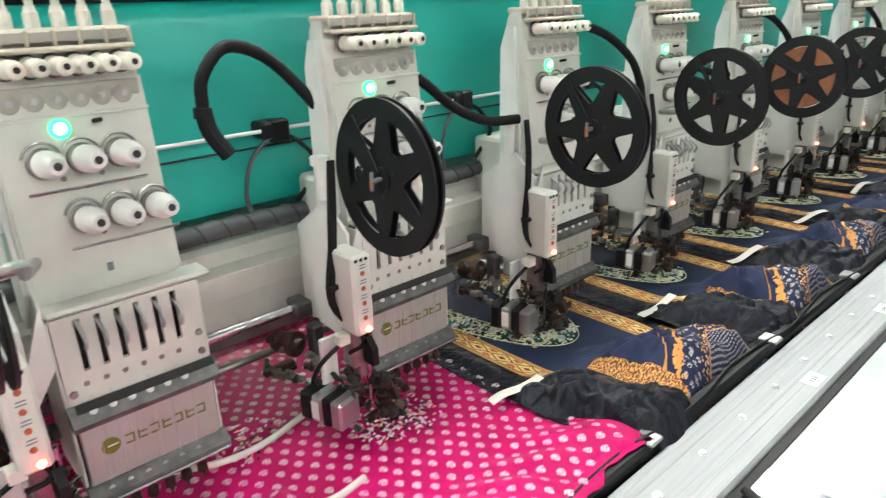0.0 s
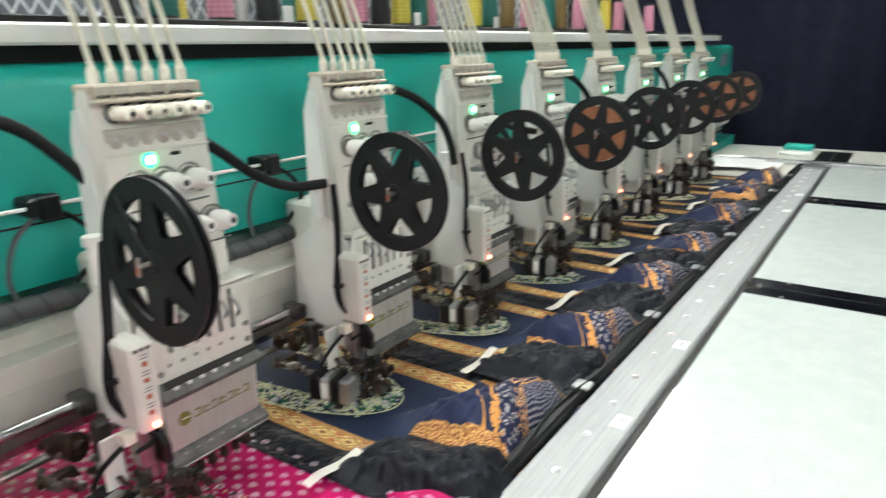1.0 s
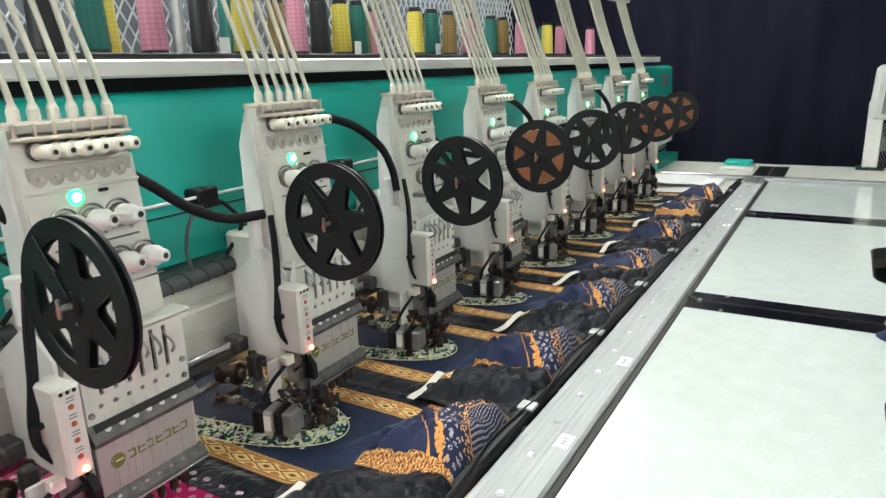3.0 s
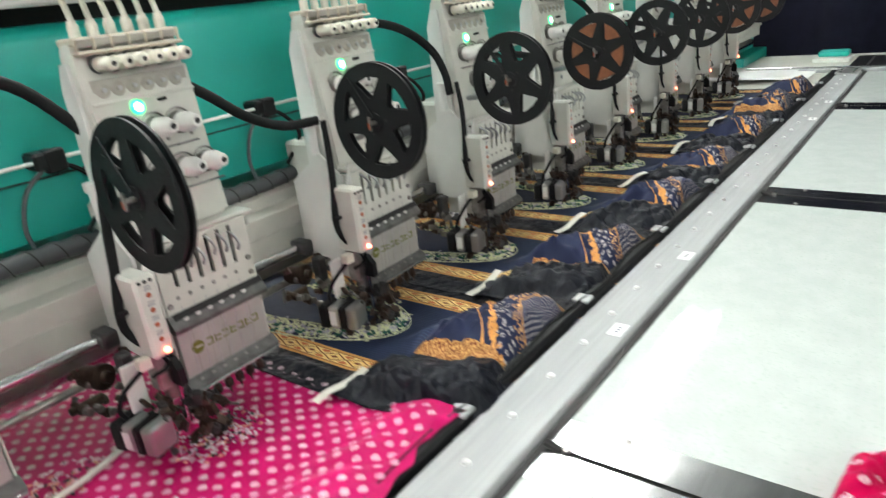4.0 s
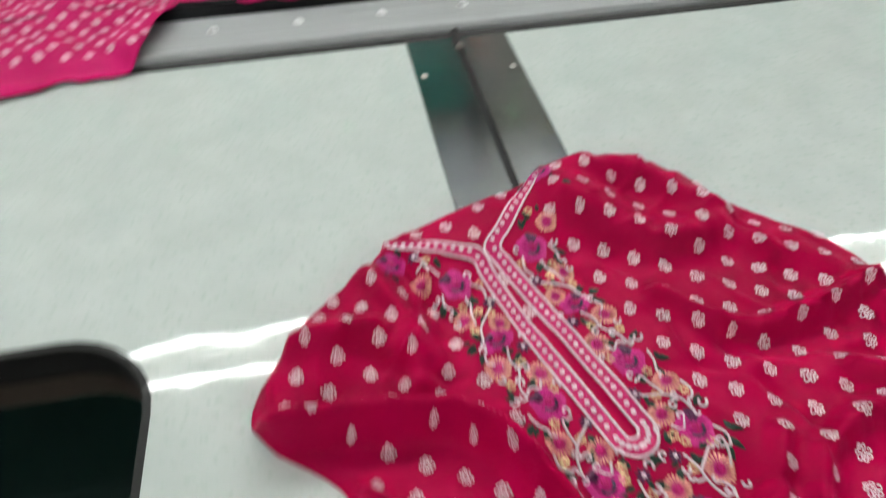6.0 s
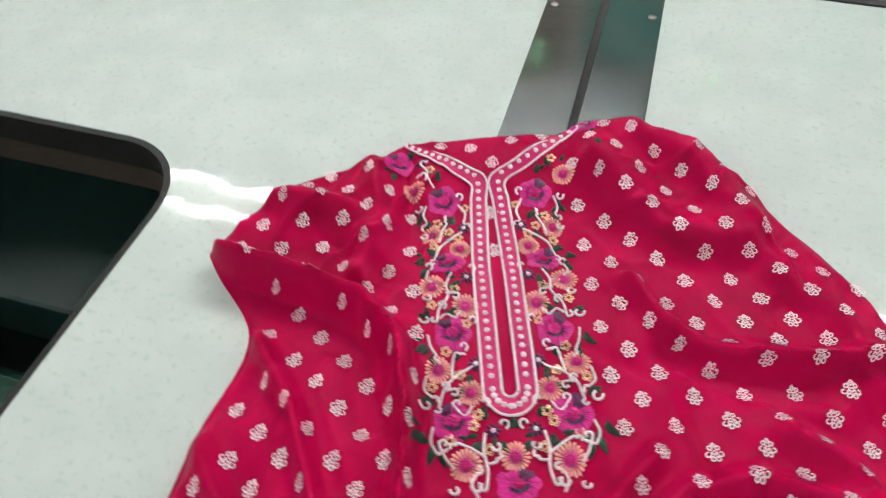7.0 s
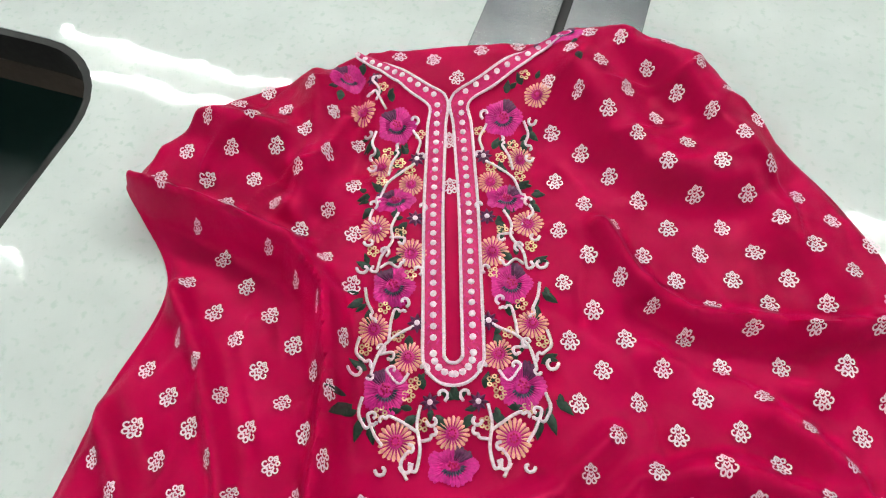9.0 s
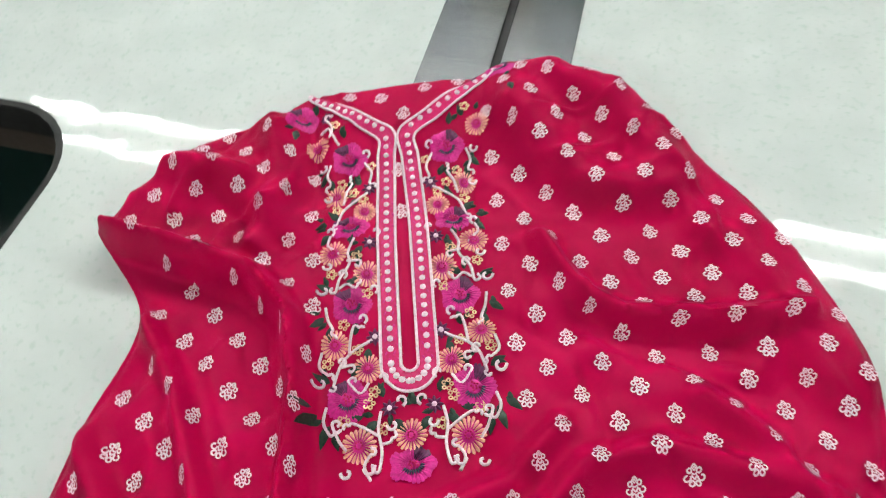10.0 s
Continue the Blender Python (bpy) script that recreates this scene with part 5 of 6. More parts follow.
def navy_cloth(i):
    t = thing("navy_garment_panel", "navy printed garment panel with gold bands clamped under a head", "cloth", "navy garment panels", (PITCH * i, 0, 0))
    x0, x1, y0, y1 = -0.302, 0.124, 0.026, 0.80

    def at(u, v):
        x, y = x0 + (x1 - x0) * u, y0 + (y1 - y0) * v ** 1.35
        z = 0.8035 + 0.004 * smooth01(0.06, 0.0, u) + 0.0012 * noise.noise((x * 20, y * 6, i))
        z += 0.010 * math.exp(-((x + 0.255) / 0.016) ** 2) * (0.6 + noise.noise((x * 3, y * 9, i))) * smooth01(0.6, 0.35, y)
        z += 0.007 * math.exp(-((x - 0.095) / 0.018) ** 2) * (0.7 + noise.noise((x * 3, y * 8, i + 9)))
        z += bunch(x, y, i * 1.37)
        xx = x + 0.012 * smooth01(0.28, 0.12, y) * noise.noise((x * 9, y * 9, i + 4))
        stretch = 0.035 * smooth01(0.30, 0.08, y) * noise.noise((x * 6, y * 4, i + 2))
        return (xx, y, z), (x + stretch, y + 0.6 * stretch)

    part("cloth", grid_cloth(at, 110, 110), NAVYPRINT, t, "", 70)
    rnd = random.Random(40 + i)
    kinds = {"yellow_stitching": (Geo(), T_CREAM), "jade_stitching": (Geo(), T_JADE), "lilac_stitching": (Geo(), T_LILAC)}
    path = spline([(-0.175, 0.66, 0), (-0.168, 0.58, 0), (-0.15, 0.48, 0), (-0.115, 0.39, 0), (-0.072, 0.352, 0), (-0.035, 0.385, 0), (-0.005, 0.47, 0), (0.015, 0.56, 0), (0.022, 0.66, 0)], 16)

    def petal(g, x, y, l, w, a, z=0.8062):
        ca, sa = math.cos(a), math.sin(a)
        pts = [(0, 0), (0.3, 0.8), (0.7, 0.8), (1, 0), (0.7, -0.8), (0.3, -0.8)]
        vs = [(x + ca * p * l - sa * q * w, y + sa * p * l + ca * q * w, z) for p, q in pts] + [(x + ca * l / 2, y + sa * l / 2, z + 0.0022)]
        g.add(vs, [(k, (k + 1) % 6, 6) for k in range(6)])

    for side in (-1, 1):
        edge = []
        for p, n in zip(path, path[1:]):
            w = (n - p).normalized()
            edge.append((p.x - w.y * side * 0.027, p.y + w.x * side * 0.027, 0.8064))
        kinds["yellow_stitching"][0].sweep(edge, 0.0011, 5)
    for k, p in enumerate(path):
        for side in (-1, 1):
            g = kinds["yellow_stitching"][0]
            petal(g, p.x + side * 0.021 + rnd.gauss(0, 0.002), p.y + rnd.gauss(0, 0.002), 0.012, 0.0024, rnd.uniform(0, 6.3))
        for _ in range(7):
            q = (p.x + rnd.gauss(0, 0.012), p.y + rnd.gauss(0, 0.010))
            petal(kinds["yellow_stitching" if rnd.random() < 0.7 else "lilac_stitching"][0], *q, rnd.uniform(0.007, 0.014), 0.0030, rnd.uniform(0, 6.3), 0.8066)
        if k % 3 == 0:
            g = kinds["jade_stitching" if k % 4 else "lilac_stitching"][0]
            q = (p.x + rnd.gauss(0, 0.010), p.y + rnd.gauss(0, 0.008))
            for m in range(6):
                petal(g, *q, 0.0100, 0.0042, m * 1.047, 0.8082)
            petal(kinds["yellow_stitching"][0], q[0] - 0.003, q[1], 0.006, 0.003, 0, 0.8108)
    for name, (g, m) in kinds.items():
        part(name, g, m, t, "", 20)["kind"] = "stuff"
    return t


for i in range(2, 9):
    navy_cloth(i)
for i in range(1, 8):
    rnd = random.Random(i)
    t = thing("white_tape_strip", "short strip of white tape at the edge of a cloth", "tape", "tape strips", (PITCH * i + 0.118 + rnd.uniform(-0.01, 0.01), 0.272, 0.822))
    t.rotation_euler = (0, radians(-9), radians(rnd.uniform(-32, -4)))

    def strip(u, v):
        return ((u - 0.5) * 0.102, (v - 0.5) * 0.0165 + 0.004 * math.sin(3 * u), 0.004 + 0.006 * math.sin(u * 5 + i)), (u, v)

    part("strip", grid_cloth(strip, 14, 3, 0.0015), TAPE, t, "", 60)



def motif(g, put, s, q, size=1.0, turn=0.0):
    """A printed blossom drawn in thin lines: two side scrolls, a lower loop, a heart and a pointed top."""
    h0, e = put(s, q, 0)[2], 0.004
    fs = 1 / math.hypot(1, (put(s + e, q, 0)[2] - put(s - e, q, 0)[2]) / (2 * e))
    fq = 1 / math.hypot(1, (put(s, q + e, 0)[2] - put(s, q - e, 0)[2]) / (2 * e))
    ca, sa = math.cos(turn) * size, math.sin(turn) * size
    for line in BLOSSOM:
        vs = []
        for k, (a, b) in enumerate(line):
            n, p = line[min(k + 1, len(line) - 1)], line[max(k - 1, 0)]
            dx, dy = n[0] - p[0], n[1] - p[1]
            l = math.hypot(dx, dy) or 1
            for w in (0.00064, -0.00064):
                x, y = a - dy / l * w, b + dx / l * w
                vs.append(put(s + (ca * x - sa * y) * fs, q + (sa * x + ca * y) * fq, 0.0012))
        g.add(vs, [(2 * k, 2 * k + 2, 2 * k + 3, 2 * k + 1) for k in range(len(line) - 1)])


def arc(x, y, r, a0, a1, n=7, shrink=0.0):
    return [(x + r * (1 - shrink * k / n) * math.cos(a0 + (a1 - a0) * k / n), y + r * (1 - shrink * k / n) * math.sin(a0 + (a1 - a0) * k / n)) for k in range(n + 1)]


BLOSSOM = [[(0, -0.0078), (0.0019, -0.0058), (0, -0.0038), (-0.0019, -0.0058), (0, -0.0078)], [(0, -0.0064), (0, -0.0052)],
           [(0, 0.0022), (-0.0019, -0.0002), (-0.0013, -0.0020), (0, -0.0010), (0.0013, -0.0020), (0.0019, -0.0002), (0, 0.0022)]]
for w in (-1, 1):
    BLOSSOM += [[(w * x, y) for x, y in line] for line in (
        arc(0.0034, -0.0036, 0.0016, 0.4, 6.683, 7), arc(0.0052, 0.0010, 0.0026, 3.6, -1.9, 10, 0.45), arc(0.0024, 0.0050, 0.0021, 4.4, -1.6, 9, 0.35), [(0.0012, 0.0030), (0.0040, 0.0032)])]

# the pink garment under the two nearest heads
pk = thing("pink_garment_panel", "hot pink silk garment panel with white blossoms under two heads", "cloth")


def pink_z(x, y):
    z = 0.8045 + 0.0016 * noise.noise((x * 12, y * 8, 2))
    z += 0.030 * smooth01(0.22, 0.11, y + 0.03 * noise.noise((x * 6, 1, 1))) * (0.75 + 0.5 * noise.noise((x * 9, y * 5, 4)))
    z += 0.008 * smooth01(0.30, 0.12, y) * noise.noise((x * 26 + y * 20, y * 14 - x * 8, 6))
    z += 0.012 * math.exp(-((near_line(x, y, [(-0.05, 0.14), (0.05, 0.22), (0.13, 0.34)])) / 0.012) ** 2)
    z += 0.010 * math.exp(-((near_line(x, y, [(0.02, 0.06), (0.10, 0.17), (0.20, 0.24)])) / 0.010) ** 2)
    return z


def pink_over(z, y):
    """Where the cloth lies over the clamp, the rail and the table."""
    return max(z - 0.03 * smooth01(-0.03, -0.09, y), 0.829 - 0.012 * smooth01(0.045, 0.0, y) - 0.010 * smooth01(-0.05, -0.075, y))


def pink_front(x):
    """The front edge of the cloth: it spills over the rail near the second joint."""
    return 0.052 - 0.125 * smooth01(0.190, 0.135, x) * smooth01(-0.5, -0.2, x) - 0.035 * smooth01(0.06, -0.03, x) * smooth01(-0.12, -0.05, x) - 0.010 * math.sin(x * 23) + 0.010 * noise.noise((x * 30, 3, 3))


def pink_at(u, v):
    x = -0.62 + (0.545 + 0.62) * u
    y0 = pink_front(x)
    y = y0 + (0.80 - y0) * v ** 1.2
    z = pink_z(x, y) - 0.018 * smooth01(0.03, 0.0, v) * (1 - smooth01(0.07, 0.02, y0))
    if y < 0.08:
        z = pink_over(z, y)
    return (x - 0.016 * smooth01(0.94, 1.0, u) * smooth01(0.2, 0.5, y), y, z), (x, y)


part("cloth", grid_cloth(pink_at, 150, 90), HOTPINK, pk, "", 70)
g = Geo()
rnd = random.Random(5)
for j in range(-4, 44):
    for i in range(-22, 20):
        x, y = 0.0295 * (i + 0.5 * (j % 2)) + 0.02, 0.03 + 0.0185 * j
        if x < 0.53 and x > -0.6 and pink_front(x) + 0.012 < y < 0.78 and math.hypot(x - 0.345, y - 0.37) > 0.055:
            motif(g, lambda a, b, l: (a, b, (pink_z(a, b) if b >= 0.08 else pink_over(pink_z(a, b), b)) + l + 0.0004), x + rnd.gauss(0, 0.001), y + rnd.gauss(0, 0.001), 0.86, rnd.uniform(-0.3, 0.3))
part("printed_blossoms", g, PRINTPINK, pk, "white printed blossoms", 60)["kind"] = "stuff"
for name, mat, n in (("white_stitching", T_WHITE, 170), ("peach_stitching", T_PEACH, 70), ("green_stitching", T_GREEN, 70), ("purple_stitching", T_PURPLE, 50)):
    g = Geo()
    for _ in range(n):
        a, r = rnd.uniform(0, 6.283), 0.012 + 0.055 * rnd.random()
        cx, cy = (0.345, 0.37) if rnd.random() < 0.75 else (0.14, 0.49)
        x, y, b = cx + r * math.cos(a) * 1.15, cy + r * math.sin(a) * 0.8, rnd.uniform(0, 6.3)
        l, w = rnd.uniform(0.006, 0.014), rnd.uniform(0.0016, 0.003)
        z = pink_z(x, y) + 0.0012
        g.add([(x, y, z), (x + l / 2 * math.cos(b) - w * math.sin(b), y + l / 2 * math.sin(b) + w * math.cos(b), z), (x + l * math.cos(b), y + l * math.sin(b), z), (x + l / 2 * math.cos(b) + w * math.sin(b), y + l / 2 * math.sin(b) - w * math.cos(b), z), (x + l / 2 * math.cos(b), y + l / 2 * math.sin(b), z + 0.0028)],
              [(0, 1, 4), (1, 2, 4), (2, 3, 4), (3, 0, 4)])
    part(name, g, mat, pk, "", 20)["kind"] = "stuff"
for pts in ([(0.02, 0.50, 0.812), (0.10, 0.455, 0.813), (0.17, 0.45, 0.813), (0.26, 0.475, 0.813)], [(0.085, 0.235, 0.83), (0.12, 0.262, 0.835), (0.17, 0.262, 0.832), (0.215, 0.272, 0.828)]):
    t = thing("cotton_rope", "soft white cotton cord lying on the pink cloth", "cord", "white cords")
    part("cord", Geo().sweep([(p.x, p.y, max(p.z, pink_z(p.x, p.y) + 0.004)) for p in spline(pts, 8)], 0.0048, 8), TAPE, t, "", 60)

# ---- the finished kurta on the table ----
KO = Vector((0.4969, -0.4851, 0))
KR, KD = Vector((0.8776, 0.3111, 0)), Vector((0.3182, -0.9310, 0))
LEFT = spline([(-0.071, -0.066, 0), (-0.097, -0.042, 0), (-0.163, -0.016, 0), (-0.221, 0.02, 0), (-0.256, 0.069, 0), (-0.211, 0.151, 0), (-0.238, 0.231, 0), (-0.258, 0.302, 0), (-0.30, 0.42, 0), (-0.33, 0.52, 0)], 10)
RIGHT = spline([(0.114, -0.062, 0), (0.162, -0.036, 0), (0.216, -0.012, 0), (0.246, 0.025, 0), (0.272, 0.067, 0), (0.294, 0.105, 0), (0.314, 0.159, 0), (0.330, 0.235, 0), (0.322, 0.285, 0), (0.304, 0.33, 0), (0.30, 0.42, 0), (0.32, 0.52, 0)], 8)
CREASES = [  # line, height, width
    ([(-0.256, 0.075), (-0.18, 0.105), (-0.115, 0.135), (-0.085, 0.175), (-0.078, 0.23), (-0.083, 0.32)], 0.0270, 0.011),
    ([(-0.24, 0.100), (-0.17, 0.140), (-0.12, 0.172), (-0.105, 0.23)], -0.0108, 0.013),
    ([(-0.20, 0.16), (-0.165, 0.22), (-0.14, 0.30), (-0.15, 0.40)], 0.0135, 0.010),
    ([(-0.235, 0.24), (-0.20, 0.30), (-0.19, 0.36)], 0.0108, 0.012),
    ([(-0.11, -0.02), (-0.10, 0.05), (-0.12, 0.10)], 0.0121, 0.016),
    ([(-0.20, 0.02), (-0.13, 0.04)], 0.0121, 0.013),
    ([(-0.16, 0.05), (-0.10, 0.10)], -0.0081, 0.012),
    ([(0.11, 0.125), (0.13, 0.17), (0.16, 0.195), (0.22, 0.205), (0.29, 0.21)], 0.0140, 0.011),
    ([(0.13, 0.195), (0.17, 0.222), (0.23, 0.228)], -0.0081, 0.012),
    ([(0.07, 0.33), (0.11, 0.295), (0.17, 0.29), (0.26, 0.33)], 0.0135, 0.013),
    ([(-0.03, 0.33), (0.06, 0.30), (0.10, 0.27)], 0.0108, 0.012),
    ([(0.20, 0.26), (0.24, 0.30), (0.25, 0.38)], 0.0121, 0.012),
    ([(-0.075, -0.02), (-0.07, 0.06)], -0.0068, 0.010),
]


FOLDS = [  # crest line, height, width of the steep and of the gentle side
    ([(0.148, -0.022), (0.172, -0.010), (0.200, 0.018), (0.215, 0.052)], 0.022, 0.018, 0.034),
    ([(0.104, 0.006), (0.122, 0.042), (0.150, 0.076), (0.188, 0.092), (0.215, 0.092)], 0.023, 0.017, 0.034),
    ([(0.240, 0.130), (0.262, 0.162), (0.280, 0.20), (0.288, 0.25)], 0.015, 0.014, 0.030),
    ([(-0.165, 0.045), (-0.135, 0.058), (-0.105, 0.090)], 0.010, 0.012, 0.022),
]


def fold_height(s, q, line, a, steep, gentle):
    """A lopsided fold: it falls steeply on the side towards the hem."""
    best, off = 9.0, 0.0
    for (ax, ay), (bx, by) in zip(line, line[1:]):
        dx, dy = bx - ax, by - ay
        l = math.hypot(dx, dy)
        t = min(max(((s - ax) * dx + (q - ay) * dy) / (l * l), 0), 1)
        d = math.hypot(s - ax - t * dx, q - ay - t * dy)
        if d < best:
            best, off = d, (dx * (q - ay) - dy * (s - ax)) / l
    w = gentle + (steep - gentle) * (0.5 + 0.5 * math.tanh(off / 0.008))
    return a * math.exp(-(best / w) ** 2)


def along(line, v):
    k = v * (len(line) - 1)
    i = min(int(k), len(line) - 2)
    return line[i].lerp(line[i + 1], k - i)


def kurta_h(s, q):
    """The height of the cloth over the table."""
    h = 0.0105 + 0.020 * math.exp(-((q + 0.035) / 0.055) ** 2) * math.exp(-((s - 0.06) / 0.15) ** 2)
    h += 0.012 * math.exp(-((q - 0.02) / 0.05) ** 2 - ((s + 0.17) / 0.07) ** 2)
    h += 0.012 * math.exp(-((q - 0.010) / 0.050) ** 2 - ((s - 0.155) / 0.085) ** 2)
    for line, a, w in CREASES:
        d = near_line(s, q, line)
        h += a * (math.exp(-(d / w) ** 2) if w > 0.0165 else 1.1 * math.exp(-(d / (0.82 * w)) ** 2) + 0.12 * math.exp(-d / (0.5 * w)))
    for fold in FOLDS:
        h += fold_height(s, q, *fold)
    calm = 1 - 0.75 * math.exp(-(s / 0.05) ** 2)
    h += calm * (0.003 * noise.noise((s * 11, q * 8, 1)) + 0.0040 * noise.noise((s * 26 + q * 20, q * 22 - s * 16, 3)) + 0.0012 * noise.noise((s * 80 + q * 40, q * 70, 8)) - 0.0075 * max(0.0, 1 - 6 * abs(noise.noise((s * 11 - q * 5, q * 7 + s * 7, 11)))) * max(0.0, 0.4 + noise.noise((s * 6, q * 6, 31))) + 0.0055 * max(0.0, 1 - 8 * abs(noise.noise((s * 15 + q * 10, q * 12 - s * 10, 21)))) * max(0.0, 0.3 + noise.noise((s * 7, q * 7, 41))))
    if abs(s - 0.001) < 0.0062 and 0.004 < q < 0.225:
        h -= 0.0012
    # inside the neck the back panel lies lower than the collar
    if q < 0.004:
        lo, hi = -0.082 * (0.004 - q) / 0.056, 0.108 * (0.004 - q) / 0.056
        if lo < s < hi:
            h -= 0.012 * min((s - lo) / 0.010, (hi - s) / 0.010, 1.0)
    return max(h, 0.0055)


def kurta_put(s, q, lift=0.0):
    p = KO + KR * s + KD * q
    return (p.x, p.y, TABLE + kurta_h(s, q) + lift)


kurta = thing("embroidered_kurta", "crimson pink silk kurta with an embroidered neckline spread on the table", "kurta")


def kurta_at(u, v):
    a, b = along(LEFT, v), along(RIGHT, v)
    p = a.lerp(b, u)
    e = min(u, 1 - u) * (b - a).length
    e = min(e, v * 0.586 + 0.0)
    top = kurta_h(p.x, p.y)
    h = top * (1 - 0.62 * math.exp(-(e / 0.009) ** 2)) - 0.002 * math.exp(-(e / 0.004) ** 2)
    w = KO + KR * p.x + KD * p.y
    return (w.x, w.y, TABLE + max(h, 0.0025)), (p.x, p.y)


part("cloth", grid_cloth(kurta_at, 190, 190, 0.0023), PINK, kurta, "", 80)
g = Geo()
rnd = random.Random(9)


def inside_kurta(s, q):
    best = min(range(len(LEFT)), key=lambda k: abs(LEFT[k].y - q))
    bestr = min(range(len(RIGHT)), key=lambda k: abs(RIGHT[k].y - q))
    return LEFT[best].x + 0.015 < s < RIGHT[bestr].x - 0.013 and q > -0.055


for j in range(-3, 26):
    for i in range(-10, 10):
        s, q = 0.0388 * (i + 0.5 * (j % 2)) + 0.004, 0.0205 * j
        s += 0.006 * noise.noise((s * 8, q * 8, 2))
        q += 0.006 * noise.noise((s * 8, q * 8, 5)) + (0.05 * s if s < 0 else 0.02 * s)
        if not inside_kurta(s, q) or (abs(s) < 0.066 and q < 0.30 and not (abs(s) < 0.003)) or (abs(s) > 0.05 and q < 0.0 and abs(s) < 0.10):
            continue
        motif(g, kurta_put, s, q, 0.86 + rnd.uniform(-0.06, 0.06), (0.45 if s < -0.07 else 0.0) + rnd.uniform(-0.2, 0.2))
for s, q in ((-0.042, -0.050), (-0.012, -0.042), (0.030, -0.047), (0.062, -0.052), (0.008, -0.020)):
    motif(g, kurta_put, s, q, 0.88, rnd.uniform(-0.4, 0.4))
part("printed_blossoms", g, PRINTPINK, kurta, "pale printed scrolled blossoms", 60)["kind"] = "stuff"

STITCH = {"white": (Geo(), T_WHITE), "peach": (Geo(), T_PEACH), "magenta": (Geo(), T_MAGENTA), "purple": (Geo(), T_PURPLE), "green": (Geo(), T_GREEN), "slate": (Geo(), T_GREY), "pink": (Geo(), T_ROSE)}


def leafy(colour, s, q, length, width, turn, rise=0.0016, lift=0.0006, blunt=False):
    """A padded satin-stitched petal or leaf from (s, q) outwards."""
    g = STITCH[colour][0]
    ca, sa = math.cos(turn), math.sin(turn)
    out = [(0, 0), (0.18, 0.7), (0.42, 1), (0.75, 0.55), (1, 0), (0.75, -0.55), (0.42, -1), (0.18, -0.7)]
    if blunt:
        out = [(0, 0), (0.35, 0.5), (0.72, 0.95), (0.94, 0.72), (1, 0), (0.94, -0.72), (0.72, -0.95), (0.35, -0.5)]
    vs = [kurta_put(s + ca * a * length - sa * b * width, q + sa * a * length + ca * b * width, lift) for a, b in out]
    vs += [kurta_put(s + ca * a * length, q + sa * a * length, lift + rise) for a in (0.3, 0.65)]
    g.add(vs, [(0, 1, 8), (1, 2, 8), (2, 9, 8), (2, 3, 9), (3, 4, 9), (4, 5, 9), (5, 6, 9), (6, 8, 9), (6, 7, 8), (7, 0, 8)])


def dome(colour, s, q, rs, rq=None, lift=0.0008, rise=0.0014, n=10):
    rq = rq or rs
    vs = [kurta_put(s + rs * math.cos(2 * math.pi * k / n), q + rq * math.sin(2 * math.pi * k / n), lift) for k in range(n)]
    vs += [kurta_put(s + 0.6 * rs * math.cos(2 * math.pi * k / n), q + 0.6 * rq * math.sin(2 * math.pi * k / n), lift + rise * 0.8) for k in range(n)]
    vs.append(kurta_put(s, q, lift + rise))
    STITCH[colour][0].add(vs, [(k, (k + 1) % n, n + (k + 1) % n, n + k) for k in range(n)] + [(n + k, n + (k + 1) % n, 2 * n) for k in range(n)])


def cord(colour, pts, r, lift=0.0012):
    p = spline([(a, b, 0) for a, b in pts], 6)
    STITCH[colour][0].sweep([kurta_put(v.x, v.y, lift) for v in p], r, 6)


def poppy(s, q, r, squash=1.0, side=1):
    """A full magenta flower with purple petals on its upper outer side and a slate crescent round the eye."""
    dome("magenta", s, q, 0.80 * r, 0.80 * r * squash, 0.0004, 0.0008, 16)
    for k in range(36):
        a = 2 * math.pi * k / 36
        up = math.sin(a - 0.55 * side) < -0.88
        l = (1 if abs(math.cos(a)) > 0.6 else squash * 0.5 + 0.5) * (0.90 + 0.10 * math.cos(5 * a))
        leafy("purple" if up else "magenta", s + 0.25 * r * math.cos(a), q + 0.25 * r * squash * math.sin(a), 0.78 * r * l, 0.10 * r, math.atan2(math.sin(a) * squash, math.cos(a)), 0.0009, 0.0008 + 0.0002 * (k % 3), True)
    for k in range(11):
        a = 0.1 + k * 0.25
        leafy("slate", s + 0.30 * r * math.cos(a), q + 0.30 * r * squash * math.sin(a), 0.22 * r, 0.05 * r, a, 0.0010, 0.0020)
    dome("magenta", s, q, 0.30 * r, 0.30 * r * squash, 0.0022, 0.0012)
    for k in range(9):
        a = k * 2.4
        d = 0.07 + 0.02 * k
        dome("pink", s + d * r * math.cos(a), q + d * r * squash * math.sin(a), 0.06 * r, 0.06 * r, 0.0032, 0.0010, 6)


def daisy(s, q, r):
    """A pale peach flower of narrow petals on pink, round a pink eye."""
    dome("magenta", s, q, 0.90 * r, 0.90 * r, 0.0003, 0.0005, 14)
    for k in range(20):
        a = 2 * math.pi * k / 20 + 0.1
        leafy("peach", s + 0.34 * r * math.cos(a), q + 0.34 * r * math.sin(a), (0.64 + 0.05 * math.cos(5 * a)) * r, 0.105 * r, a, 0.0012, 0.0008, True)
    dome("magenta", s, q, 0.36 * r, 0.36 * r, 0.0016, 0.0012)
    for k in range(8):
        dome("pink", s + 0.2 * r * math.cos(k * 0.785), q + 0.2 * r * math.sin(k * 0.785), 0.07 * r, 0.07 * r, 0.0026, 0.001, 6)


